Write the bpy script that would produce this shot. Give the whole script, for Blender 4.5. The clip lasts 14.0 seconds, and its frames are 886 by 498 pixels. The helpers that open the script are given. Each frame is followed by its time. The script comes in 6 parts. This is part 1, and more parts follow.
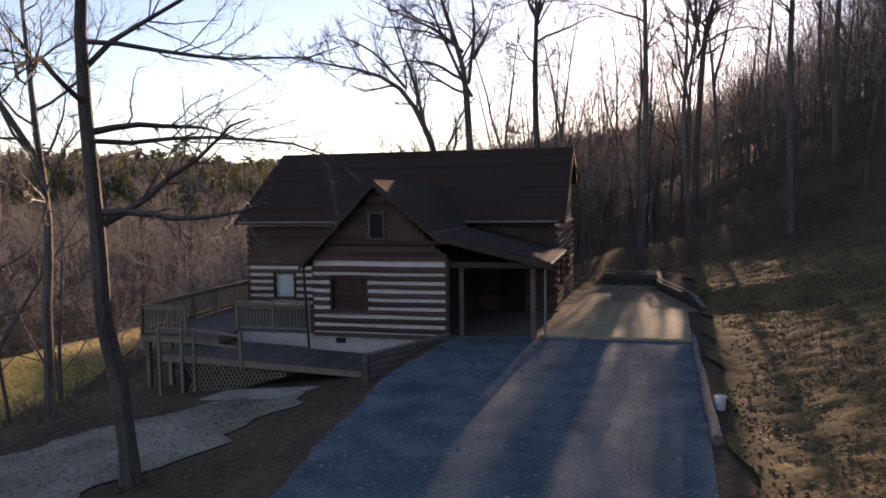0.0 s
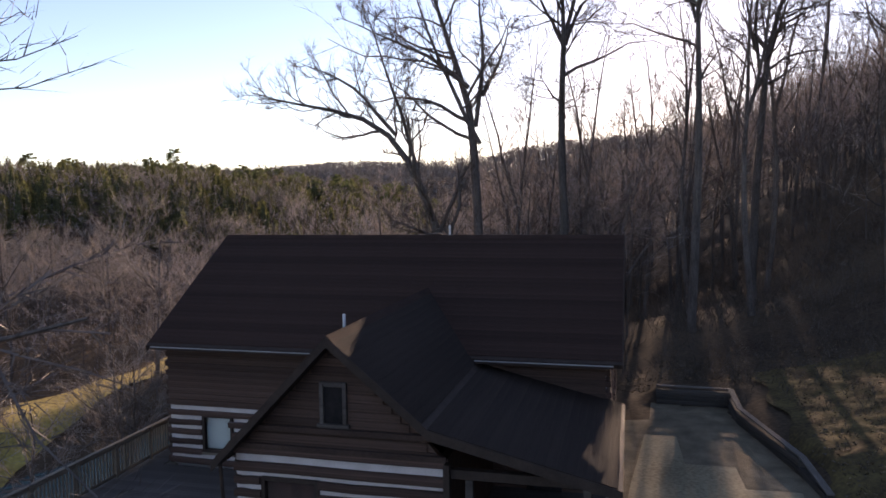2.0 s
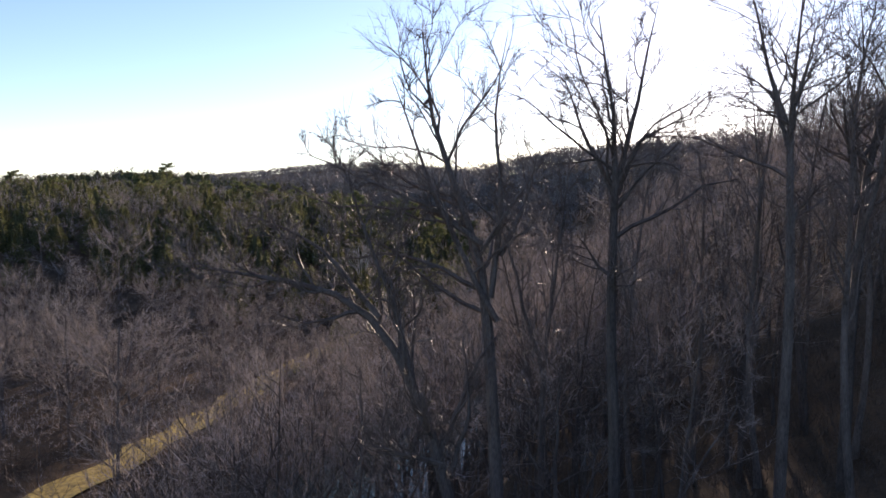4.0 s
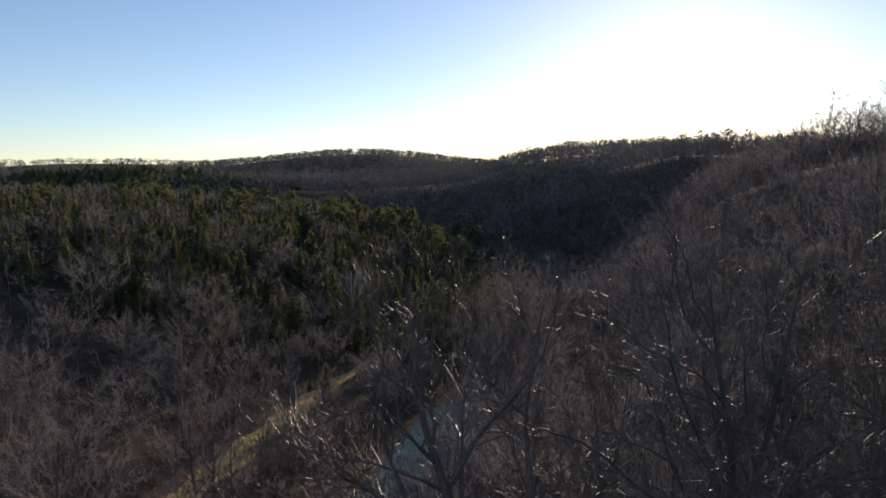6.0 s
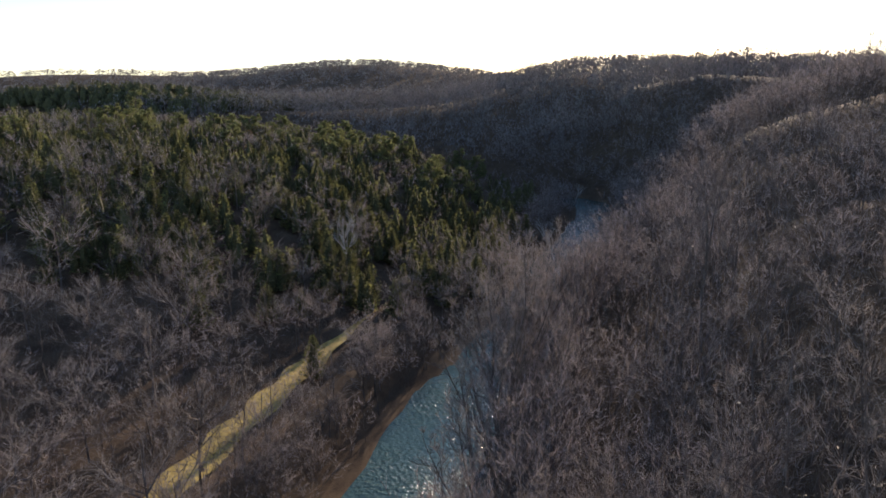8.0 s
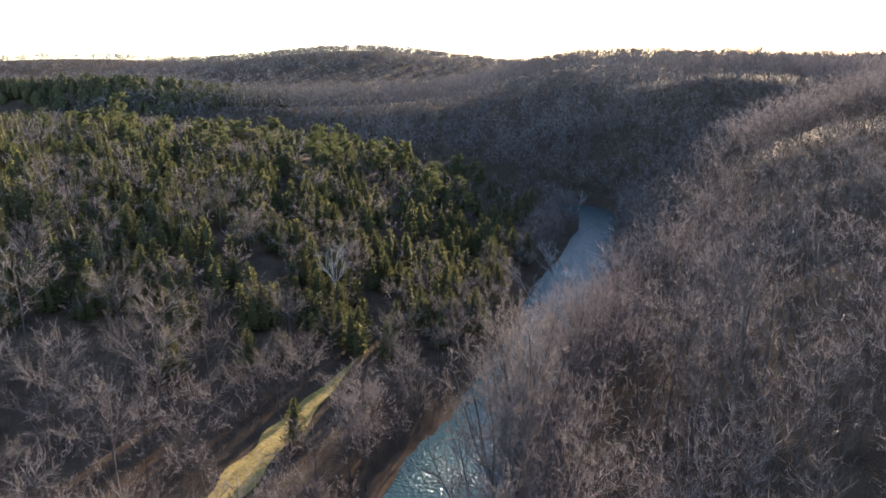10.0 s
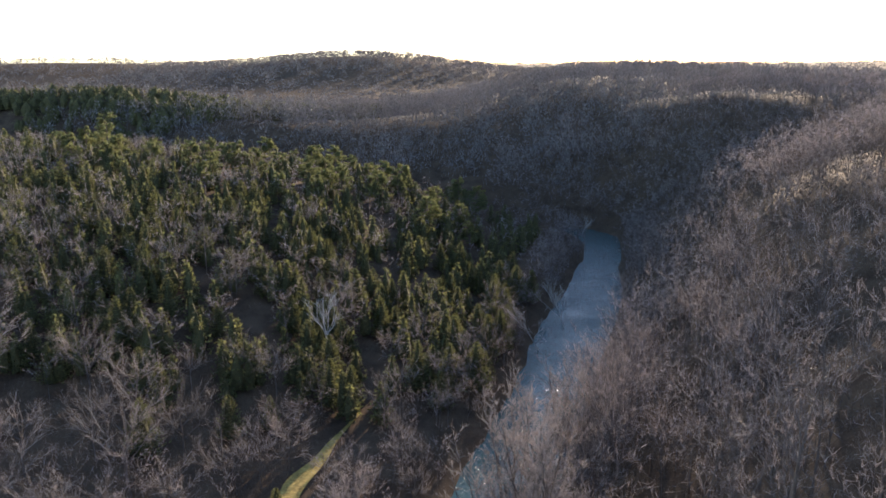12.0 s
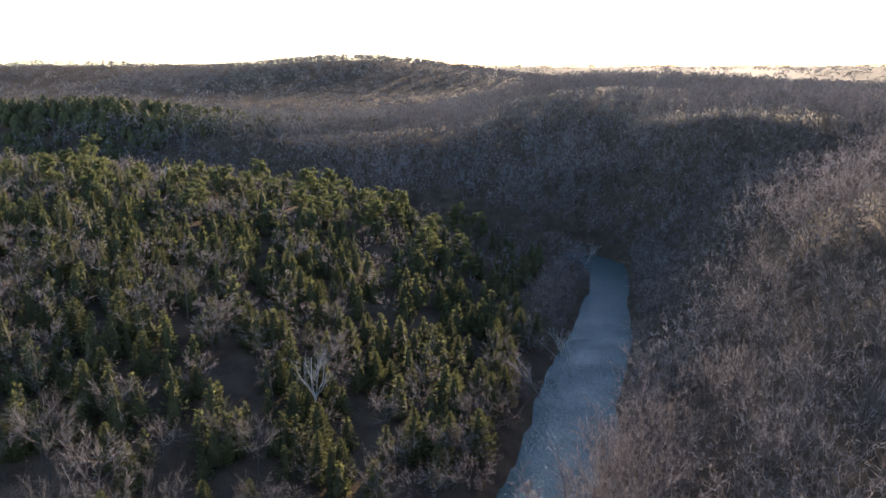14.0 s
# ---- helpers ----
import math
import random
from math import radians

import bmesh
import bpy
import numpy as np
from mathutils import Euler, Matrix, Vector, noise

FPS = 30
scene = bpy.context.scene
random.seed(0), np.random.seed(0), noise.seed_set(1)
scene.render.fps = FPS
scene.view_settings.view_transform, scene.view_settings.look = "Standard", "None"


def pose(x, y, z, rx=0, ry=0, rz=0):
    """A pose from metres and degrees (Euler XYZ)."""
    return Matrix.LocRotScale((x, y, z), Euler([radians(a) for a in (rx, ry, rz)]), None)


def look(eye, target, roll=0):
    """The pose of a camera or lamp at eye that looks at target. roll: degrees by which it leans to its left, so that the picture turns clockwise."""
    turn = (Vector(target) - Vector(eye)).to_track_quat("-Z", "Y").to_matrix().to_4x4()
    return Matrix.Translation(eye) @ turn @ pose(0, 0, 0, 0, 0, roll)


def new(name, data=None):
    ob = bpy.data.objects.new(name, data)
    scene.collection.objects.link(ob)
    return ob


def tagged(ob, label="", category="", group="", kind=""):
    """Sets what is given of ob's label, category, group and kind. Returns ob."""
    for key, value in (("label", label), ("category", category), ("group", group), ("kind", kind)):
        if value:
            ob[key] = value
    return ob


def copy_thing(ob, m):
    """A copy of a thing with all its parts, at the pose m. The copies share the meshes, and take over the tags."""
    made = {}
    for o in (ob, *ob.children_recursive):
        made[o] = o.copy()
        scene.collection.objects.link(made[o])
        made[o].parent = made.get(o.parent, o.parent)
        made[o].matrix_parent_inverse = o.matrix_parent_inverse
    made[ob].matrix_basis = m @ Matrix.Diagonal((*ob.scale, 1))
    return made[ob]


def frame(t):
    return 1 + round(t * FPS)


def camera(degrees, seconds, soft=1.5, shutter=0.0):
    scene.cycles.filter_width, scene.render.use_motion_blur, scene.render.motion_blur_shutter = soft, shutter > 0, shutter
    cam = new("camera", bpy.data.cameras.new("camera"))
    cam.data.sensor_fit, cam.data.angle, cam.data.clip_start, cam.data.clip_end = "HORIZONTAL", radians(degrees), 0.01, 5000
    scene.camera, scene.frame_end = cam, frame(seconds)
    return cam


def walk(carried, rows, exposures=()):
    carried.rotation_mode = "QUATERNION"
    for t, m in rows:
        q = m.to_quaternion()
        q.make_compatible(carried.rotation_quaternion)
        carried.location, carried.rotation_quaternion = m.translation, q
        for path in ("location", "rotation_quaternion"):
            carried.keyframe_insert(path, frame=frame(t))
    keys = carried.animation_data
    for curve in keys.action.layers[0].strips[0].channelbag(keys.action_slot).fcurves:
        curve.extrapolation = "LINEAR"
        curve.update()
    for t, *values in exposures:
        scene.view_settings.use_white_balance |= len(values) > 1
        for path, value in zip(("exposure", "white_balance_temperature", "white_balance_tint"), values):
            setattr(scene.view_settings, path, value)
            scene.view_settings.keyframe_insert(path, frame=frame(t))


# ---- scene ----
cam = camera(62.0, 14.0, soft=1.65)

PATH = [
    (0, (0.65, 4.024, 4.763), (0.596, 6.017, 4.613), -0.8),
    (0.5, (0.598, 6.384, 5.255), (0.544, 8.378, 5.106), -0.8),
    (1, (0.588, 8.786, 6.106), (0.532, 10.78, 5.957), -0.9),
    (1.5, (0.597, 11.186, 6.994), (0.537, 13.18, 6.844), -0.8),
    (2, (0.575, 13.639, 8.117), (0.513, 15.633, 7.969), -0.8),
    (2.5, (0.546, 16.273, 9.581), (0.484, 18.267, 9.433), -0.7),
    (3, (0.499, 18.731, 11.098), (0.435, 20.725, 10.949), -0.8),
    (3.5, (0.463, 21.316, 12.839), (0.396, 23.309, 12.689), -1.0),
    (4, (0.339, 23.366, 14.771), (0.272, 25.359, 14.616), -0.7),
    (6.5, (0.1, 36.412, 23.526), (0.037, 38.396, 23.282), -0.6),
    (7, (0.129, 39.278, 24.512), (0.062, 41.251, 24.19), -0.6),
    (9.5, (0.465, 53.804, 32.206), (0.398, 55.743, 31.72), -0.5),
    (10, (0.436, 56.131, 33.352), (0.37, 58.071, 32.869), -0.4),
    (10.5, (0.441, 58.397, 34.587), (0.375, 60.337, 34.107), -0.4),
    (11, (0.353, 60.756, 35.862), (0.288, 62.697, 35.385), -0.3),
    (11.5, (0.234, 63.456, 37.163), (0.17, 65.397, 36.686), -0.2),
    (12, (0.093, 66.219, 38.545), (0.029, 68.16, 38.068), -0.2),
    (12.5, (-0.009, 68.905, 39.925), (-0.072, 70.847, 39.45), -0.0),
    (13, (-0.106, 71.794, 41.327), (-0.168, 73.736, 40.853), -0.0),
    (13.5, (-0.21, 74.515, 42.677), (-0.271, 76.457, 42.204), -0.0),
    (14, (-0.347, 77.489, 43.932), (-0.408, 79.431, 43.458), 0.0),
]
walk(cam, [(t, look(eye, target, roll)) for t, eye, target, roll in PATH],
     exposures=[(0.0, 1.1, 8800, 34), (4.2, 0.85, 6900, 26), (6.3, 0.1, 7000, 20), (7.2, 0.35, 7000, 21), (9.3, 1.78, 7200, 21), (14.0, 1.62, 7050, 20)])

# ---- world, sun ----
SUN_AZ, SUN_EL = radians(16.3), radians(10.5)      # from +y towards +x; above the horizon
world = bpy.data.worlds.new("sky")
scene.world = world
world.use_nodes = True
wn = world.node_tree.nodes
sky = wn.new("ShaderNodeTexSky")
sky.sky_type = "NISHITA"
sky.sun_disc = False
sky.sun_elevation, sky.sun_rotation = SUN_EL, SUN_AZ
sky.air_density, sky.dust_density, sky.ozone_density = 0.8, 0.12, 2.6
world.node_tree.links.new(sky.outputs["Color"], wn["Background"].inputs["Color"])
wn["Background"].inputs["Strength"].default_value = 0.14
sun_data = bpy.data.lights.new("sun", "SUN")
sun_data.energy, sun_data.angle, sun_data.color = 5.0, radians(0.6), (1.0, 0.87, 0.68)
sun = new("sun", sun_data)
to_sun = Vector((math.sin(SUN_AZ) * math.cos(SUN_EL), math.cos(SUN_AZ) * math.cos(SUN_EL), math.sin(SUN_EL)))
sun.matrix_world = look(tuple(to_sun * 300), (0, 0, 0))

# ---- materials ----
def material(name, dark, light, scale=3.0, fine=30.0, rough=0.85, bump=0.3, stretch=(1, 1, 1), vary=0.0, spec=0.3, metal=0.0, island=0.0, depth=0.02, thin=0.0):
    """A surface of two colours mixed at two scales, with fine relief. vary: brightness from object to object."""
    m = bpy.data.materials.new(name)
    m.use_nodes = True
    nt = m.node_tree
    nd, ln = nt.nodes, nt.links
    b = nd["Principled BSDF"]
    b.inputs["Roughness"].default_value = rough
    b.inputs["Specular IOR Level"].default_value = spec
    b.inputs["Metallic"].default_value = metal
    co = nd.new("ShaderNodeTexCoord")
    mp = nd.new("ShaderNodeMapping")
    mp.inputs["Scale"].default_value = stretch
    ln.new(co.outputs["Object"], mp.inputs["Vector"])
    n1, n2 = nd.new("ShaderNodeTexNoise"), nd.new("ShaderNodeTexNoise")
    n1.inputs["Scale"].default_value, n1.inputs["Detail"].default_value = scale, 6
    n2.inputs["Scale"].default_value, n2.inputs["Detail"].default_value = fine, 4
    ln.new(mp.outputs["Vector"], n1.inputs["Vector"])
    ln.new(mp.outputs["Vector"], n2.inputs["Vector"])
    add = nd.new("ShaderNodeMath")
    add.operation = "ADD"
    ln.new(n1.outputs["Fac"], add.inputs[0])
    ln.new(n2.outputs["Fac"], add.inputs[1])
    ramp = nd.new("ShaderNodeMapRange")
    ramp.inputs["From Min"].default_value, ramp.inputs["From Max"].default_value = 0.7, 1.3
    ln.new(add.outputs[0], ramp.inputs["Value"])
    mix = nd.new("ShaderNodeMix")
    mix.data_type = "RGBA"
    mix.inputs[6].default_value, mix.inputs[7].default_value = (*dark, 1), (*light, 1)
    ln.new(ramp.outputs["Result"], mix.inputs[0])
    colour = mix.outputs[2]
    if vary or island:
        hsv = nd.new("ShaderNodeHueSaturation")
        mr = nd.new("ShaderNodeMapRange")
        amount = vary or island
        mr.inputs["To Min"].default_value, mr.inputs["To Max"].default_value = 1 - amount, 1 + amount
        if vary:
            ln.new(nd.new("ShaderNodeObjectInfo").outputs["Random"], mr.inputs["Value"])
        else:
            ln.new(nd.new("ShaderNodeNewGeometry").outputs["Random Per Island"], mr.inputs["Value"])
        ln.new(mr.outputs["Result"], hsv.inputs["Value"])
        ln.new(colour, hsv.inputs["Color"])
        colour = hsv.outputs["Color"]
    ln.new(colour, b.inputs["Base Color"])
    if bump:
        bp = nd.new("ShaderNodeBump")
        bp.inputs["Strength"].default_value, bp.inputs["Distance"].default_value = bump, depth
        ln.new(n2.outputs["Fac"], bp.inputs["Height"])
        ln.new(bp.outputs["Normal"], b.inputs["Normal"])
    if thin:
        # thin leaves let some light through; on twigs it imitates rim-lit round wood
        tr, mx = nd.new("ShaderNodeBsdfTranslucent"), nd.new("ShaderNodeMixShader")
        ln.new(colour, tr.inputs["Color"])
        mx.inputs[0].default_value = thin
        ln.new(b.outputs[0], mx.inputs[1])
        ln.new(tr.outputs[0], mx.inputs[2])
        ln.new(mx.outputs[0], nd["Material Output"].inputs["Surface"])
    return m


LOG = material("hewn_log", (0.05, 0.027, 0.02), (0.145, 0.085, 0.065), 2.0, 25, 0.85, 0.5, (0.4, 3, 3), vary=0.35)
CHINK = material("lime_chinking", (0.6, 0.53, 0.49), (0.8, 0.73, 0.69), 2.5, 30, 0.9, 0.3)
BOARD = material("weathered_siding", (0.05, 0.028, 0.021), (0.135, 0.08, 0.06), 1.5, 22, 0.85, 0.4, (0.5, 3, 3), vary=0.3)
SHINGLE = material("asphalt_shingle", (0.034, 0.018, 0.013), (0.072, 0.039, 0.029), 1.2, 60, 0.85, 0.6, vary=0.22, spec=0.15)
ROLLROOF = material("grey_roll_roofing", (0.028, 0.018, 0.014), (0.06, 0.042, 0.033), 1.2, 50, 0.85, 0.4, vary=0.12, spec=0.15)
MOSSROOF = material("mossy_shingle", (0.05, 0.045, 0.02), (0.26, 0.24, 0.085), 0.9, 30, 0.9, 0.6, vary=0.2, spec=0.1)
TRIM = material("brown_trim", (0.038, 0.024, 0.018), (0.075, 0.05, 0.038), 3, 30, 0.7, 0.2)
GUTTER = material("weathered_white_gutter", (0.3, 0.28, 0.27), (0.48, 0.46, 0.44), 2, 20, 0.4, 0.05)
CONCRETE = material("worn_concrete", (0.21, 0.165, 0.1), (0.42, 0.35, 0.22), 0.5, 9, 0.9, 0.25)
PADMAT = material("old_grey_concrete", (0.17, 0.15, 0.125), (0.36, 0.32, 0.27), 0.9, 10, 0.95, 0.4)
BLOCK = material("painted_block", (0.33, 0.3, 0.27), (0.5, 0.46, 0.42), 1.5, 18, 0.9, 0.3)
DARKWALL = material("retaining_timber", (0.05, 0.045, 0.04), (0.13, 0.11, 0.095), 2, 20, 0.9, 0.5, (0.5, 2, 2), vary=0.3)
DECK = material("grey_decking", (0.062, 0.05, 0.043), (0.145, 0.122, 0.105), 2, 26, 0.85, 0.3, (0.5, 3, 3), vary=0.2)
RAILWOOD = material("treated_rail_wood", (0.13, 0.1, 0.072), (0.28, 0.22, 0.16), 2.5, 26, 0.8, 0.3, (1, 1, 0.4), vary=0.15)
# Bluish stone, with the blue of open shade also put into the colour.
GRAVEL = material("driveway_gravel", (0.028, 0.06, 0.084), (0.145, 0.185, 0.205), 0.9, 22, 0.95, 0.8, depth=0.05, spec=0.1)
TANGRAVEL = material("tan_gravel", (0.14, 0.11, 0.075), (0.34, 0.28, 0.19), 1.5, 30, 0.95, 0.8, depth=0.05, spec=0.1)
PALELOG = material("weathered_log", (0.11, 0.095, 0.08), (0.24, 0.21, 0.18), 3, 20, 0.9, 0.5)
STONE = material("gravel_stone", (0.13, 0.14, 0.15), (0.32, 0.32, 0.32), 6, 40, 0.8, 0.2, island=0.5)
SOIL = material("leaf_litter_ground", (0.048, 0.033, 0.024), (0.135, 0.096, 0.063), 0.25, 6, 0.95, 0.6, depth=0.03, spec=0.05)
SLOPE = material("mossy_leafy_slope", (0.055, 0.038, 0.027), (0.18, 0.135, 0.058), 0.9, 7, 0.95, 0.6, depth=0.04, spec=0.05)
PATHMAT = material("pale_gravel_path", (0.1, 0.083, 0.064), (0.34, 0.295, 0.23), 0.5, 9, 0.95, 0.6, depth=0.04, spec=0.1)
GRASS = material("winter_grass", (0.17, 0.122, 0.036), (0.54, 0.4, 0.112), 0.25, 3, 0.9, 0.6, depth=0.08)
LEAFBIT = material("fallen_leaf", (0.07, 0.048, 0.028), (0.22, 0.155, 0.085), 4, 30, 0.8, 0.1, island=0.5)
BLADE = material("grass_blade", (0.16, 0.12, 0.045), (0.36, 0.27, 0.1), 0.5, 6, 0.8, 0, island=0.4)
# BARK, TWIG and FARTWIG are lightened to stand in for sun haze.
BARK = material("grey_bark", (0.06, 0.048, 0.041), (0.17, 0.14, 0.12), 3, 24, 0.9, 0.7, (1, 1, 0.25), vary=0.25)
TWIG = material("hazed_bare_twig", (0.15, 0.128, 0.115), (0.35, 0.307, 0.278), 0.3, 5, 0.75, 0, vary=0.3, thin=0.25)
# Darker copy of TWIG: the backlit silhouette tone is put into the colour.
DARKTWIG = material("backlit_dark_twig", (0.07, 0.056, 0.048), (0.18, 0.148, 0.128), 0.3, 5, 0.58, 0, vary=0.2, spec=0.4)
BRUSH = material("brown_brush", (0.065, 0.051, 0.041), (0.175, 0.14, 0.11), 0.4, 5, 0.85, 0, island=0.4)
# Dark green puts the shade between the sprays into the cores' colour.
SHADECEDAR = material("cedar_inner_shade", (0.045, 0.045, 0.02), (0.095, 0.09, 0.036), 0.3, 3, 0.9, 0)
FARTWIG = material("far_bare_wood", (0.16, 0.137, 0.132), (0.37, 0.322, 0.31), 0.03, 0.5, 0.85, 0, island=0.4, thin=0.22)
# Darker and greyer than FARTWIG: distance haze is put into the colour.
DISTANT = material("distant_bare_wood", (0.12, 0.11, 0.105), (0.225, 0.205, 0.197), 0.02, 0.2, 0.9, 0, island=0.35, thin=0.1)
SHRUB = material("brown_shrub_twig", (0.08, 0.062, 0.05), (0.2, 0.16, 0.125), 0.4, 5, 0.85, 0, island=0.4)
PALEBARK = material("sycamore_bark", (0.3, 0.28, 0.25), (0.6, 0.57, 0.52), 1.5, 12, 0.8, 0.2)
CEDAR = material("cedar_foliage", (0.075, 0.082, 0.036), (0.18, 0.185, 0.07), 0.25, 3, 0.8, 0, island=0.35, thin=0.5)
PINE = material("pine_foliage", (0.085, 0.1, 0.045), (0.2, 0.21, 0.09), 0.25, 3, 0.8, 0, island=0.35, thin=0.5)
OAKLEAF = material("dry_oak_leaf", (0.16, 0.085, 0.035), (0.34, 0.19, 0.08), 0.5, 4, 0.8, 0, island=0.3)
# Near-black stands in for the shade of openings and unlit places.
DARK = material("shade_black", (0.012, 0.01, 0.01), (0.03, 0.025, 0.024), 2, 10, 0.9, 0)
BLIND = material("white_blind", (0.6, 0.62, 0.6), (0.75, 0.77, 0.74), 1, 10, 0.6, 0.05)
# Dark red-brown sheet stands in for the dim room behind the glass.
DIMROOM = material("red_brown_dim_room", (0.05, 0.02, 0.018), (0.12, 0.05, 0.042), 3, 20, 0.9, 0.2, (4, 1, 0.5))
PLASTIC = material("white_bucket_plastic", (0.55, 0.55, 0.54), (0.75, 0.75, 0.73), 4, 30, 0.45, 0.05)
PIPE = material("white_vent_pipe", (0.6, 0.6, 0.6), (0.75, 0.75, 0.75), 4, 20, 0.5, 0.05)
METAL = material("grey_metal", (0.25, 0.25, 0.25), (0.4, 0.4, 0.4), 4, 20, 0.4, 0.1, metal=0.7)
RUBBLE = material("brown_rubble", (0.05, 0.038, 0.03), (0.17, 0.135, 0.1), 0.5, 8, 0.9, 0.6)


def glass_material():
    m = bpy.data.materials.new("window_glass")
    m.use_nodes = True
    b = m.node_tree.nodes["Principled BSDF"]
    b.inputs["Base Color"].default_value = (0.9, 0.95, 0.95, 1)
    b.inputs["Roughness"].default_value = 0.03
    b.inputs["Transmission Weight"].default_value = 1.0
    b.inputs["IOR"].default_value = 1.45
    return m


def water_material():
    """River water: dark green-blue body, glossy, with small ripples."""
    m = bpy.data.materials.new("river_water")
    m.use_nodes = True
    nd, ln = m.node_tree.nodes, m.node_tree.links
    b = nd["Principled BSDF"]
    b.inputs["Base Color"].default_value = (0.045, 0.1, 0.1, 1)
    b.inputs["Roughness"].default_value = 0.1
    b.inputs["IOR"].default_value = 1.33
    co = nd.new("ShaderNodeTexCoord")
    n1, n2 = nd.new("ShaderNodeTexNoise"), nd.new("ShaderNodeTexNoise")
    n1.inputs["Scale"].default_value, n1.inputs["Detail"].default_value = 2.0, 4
    n2.inputs["Scale"].default_value, n2.inputs["Detail"].default_value = 0.12, 3
    add = nd.new("ShaderNodeMath")
    add.operation = "MULTIPLY"
    for n, k in ((n1, 0), (n2, 1)):
        ln.new(co.outputs["Object"], n.inputs["Vector"])
        ln.new(n.outputs["Fac"], add.inputs[k])
    bp = nd.new("ShaderNodeBump")
    bp.inputs["Strength"].default_value, bp.inputs["Distance"].default_value = 0.9, 0.5
    ln.new(add.outputs[0], bp.inputs["Height"])
    ln.new(bp.outputs["Normal"], b.inputs["Normal"])
    return m


GLASS, WATER = glass_material(), water_material()

# ---- building helpers ----
def mesh_of(name, verts, faces, mat):
    me = bpy.data.meshes.new(name)
    me.from_pydata(verts, [], faces)
    me.materials.append(mat)
    me.update()
    return me


def tri_mesh(name, pts, mats, index=None):
    """A mesh of loose triangles from an (n, 3, 3) array. index: the material of each triangle."""
    pts = np.asarray(pts, dtype=np.float32)
    n = len(pts)
    me = bpy.data.meshes.new(name)
    me.vertices.add(3 * n)
    me.vertices.foreach_set("co", pts.reshape(-1))
    me.loops.add(3 * n)
    me.loops.foreach_set("vertex_index", np.arange(3 * n, dtype=np.int32))
    me.polygons.add(n)
    me.polygons.foreach_set("loop_start", np.arange(0, 3 * n, 3, dtype=np.int32))
    for m in mats:
        me.materials.append(m)
    if index is not None:
        me.polygons.foreach_set("material_index", np.asarray(index, dtype=np.int32))
    me.update(calc_edges=True)
    return me


def shape(bm, name, mat, smooth=False):
    bmesh.ops.recalc_face_normals(bm, faces=bm.faces)
    me = bpy.data.meshes.new(name)
    bm.to_mesh(me)
    bm.free()
    me.materials.append(mat)
    if smooth:
        me.shade_smooth()
    return me


def part(name, data, mat, parent, label=""):
    """Links a bmesh or a mesh as one part of a thing (or of a part of it)."""
    me = data if isinstance(data, bpy.types.Mesh) else shape(data, name, mat)
    ob = new(name, me)
    ob.parent = parent
    if label:
        ob["label"] = label
    return ob


def thing(name, m, label, category, group="", kind=""):
    ob = new(name)
    ob.empty_display_size = 0.2
    ob.matrix_world = m
    return tagged(ob, label, category, group, kind)


def box(bm, x0, x1, y0, y1, z0, z1, bevel=0.0):
    r = bmesh.ops.create_cube(bm, size=1.0)
    bmesh.ops.transform(bm, matrix=Matrix.LocRotScale(((x0 + x1) / 2, (y0 + y1) / 2, (z0 + z1) / 2), None, (x1 - x0, y1 - y0, z1 - z0)), verts=r["verts"])
    if bevel:
        edges = list({e for v in r["verts"] for e in v.link_edges})
        bmesh.ops.bevel(bm, geom=edges, offset=bevel, segments=1, affect="EDGES")
    return bm


def boxed(x0, x1, y0, y1, z0, z1, bevel=0.0):
    return box(bmesh.new(), x0, x1, y0, y1, z0, z1, bevel)


def extrude(profile, a, b, axis):
    """A closed profile of (p, q) pairs drawn out along one axis from a to b: axis 'x' takes (y, z), 'y' takes (x, z)."""
    bm = bmesh.new()
    put = (lambda p, q, s: (s, p, q)) if axis == "x" else (lambda p, q, s: (p, s, q))
    lo = [bm.verts.new(put(p, q, a)) for p, q in profile]
    hi = [bm.verts.new(put(p, q, b)) for p, q in profile]
    n = len(profile)
    bm.faces.new(lo)
    bm.faces.new(hi[::-1])
    for i in range(n):
        bm.faces.new((lo[i], lo[(i + 1) % n], hi[(i + 1) % n], hi[i]))
    return bm


def post(bm, p, q, r0, r1, sides=8):
    """A round bar from p to q."""
    p, q = Vector(p), Vector(q)
    turn = (q - p).to_track_quat("Z", "Y").to_matrix().to_4x4()
    bmesh.ops.create_cone(bm, cap_ends=True, segments=sides, radius1=r0, radius2=r1, depth=(q - p).length, matrix=Matrix.Translation((p + q) / 2) @ turn)
    return bm


def unit_piece(name, mat, jitter, seed):
    """A hewn bar of length 1 along x and about 1 across, uneven along its length, to be scaled by the objects that share it."""
    rng = random.Random(seed)
    ring = [(0.5, 0.28), (0.42, 0.5), (-0.42, 0.5), (-0.5, 0.28), (-0.5, -0.3), (-0.4, -0.5), (0.4, -0.5), (0.5, -0.3)]
    stations = [0, 0.27, 0.6, 1.0]
    verts, faces = [], []
    for s in stations:
        dy, dz = rng.uniform(-jitter, jitter), rng.uniform(-jitter, jitter)
        verts += [(s, y + dy + rng.uniform(-jitter, jitter) * 0.5, z + dz + rng.uniform(-jitter, jitter) * 0.5) for y, z in ring]
    n = len(ring)
    for k in range(len(stations) - 1):
        faces += [(k * n + i, (k + 1) * n + i, (k + 1) * n + (i + 1) % n, k * n + (i + 1) % n) for i in range(n)]
    faces += [tuple(range(n)), tuple(range(3 * n + n - 1, 3 * n - 1, -1))]
    return mesh_of(name, verts, faces, mat)


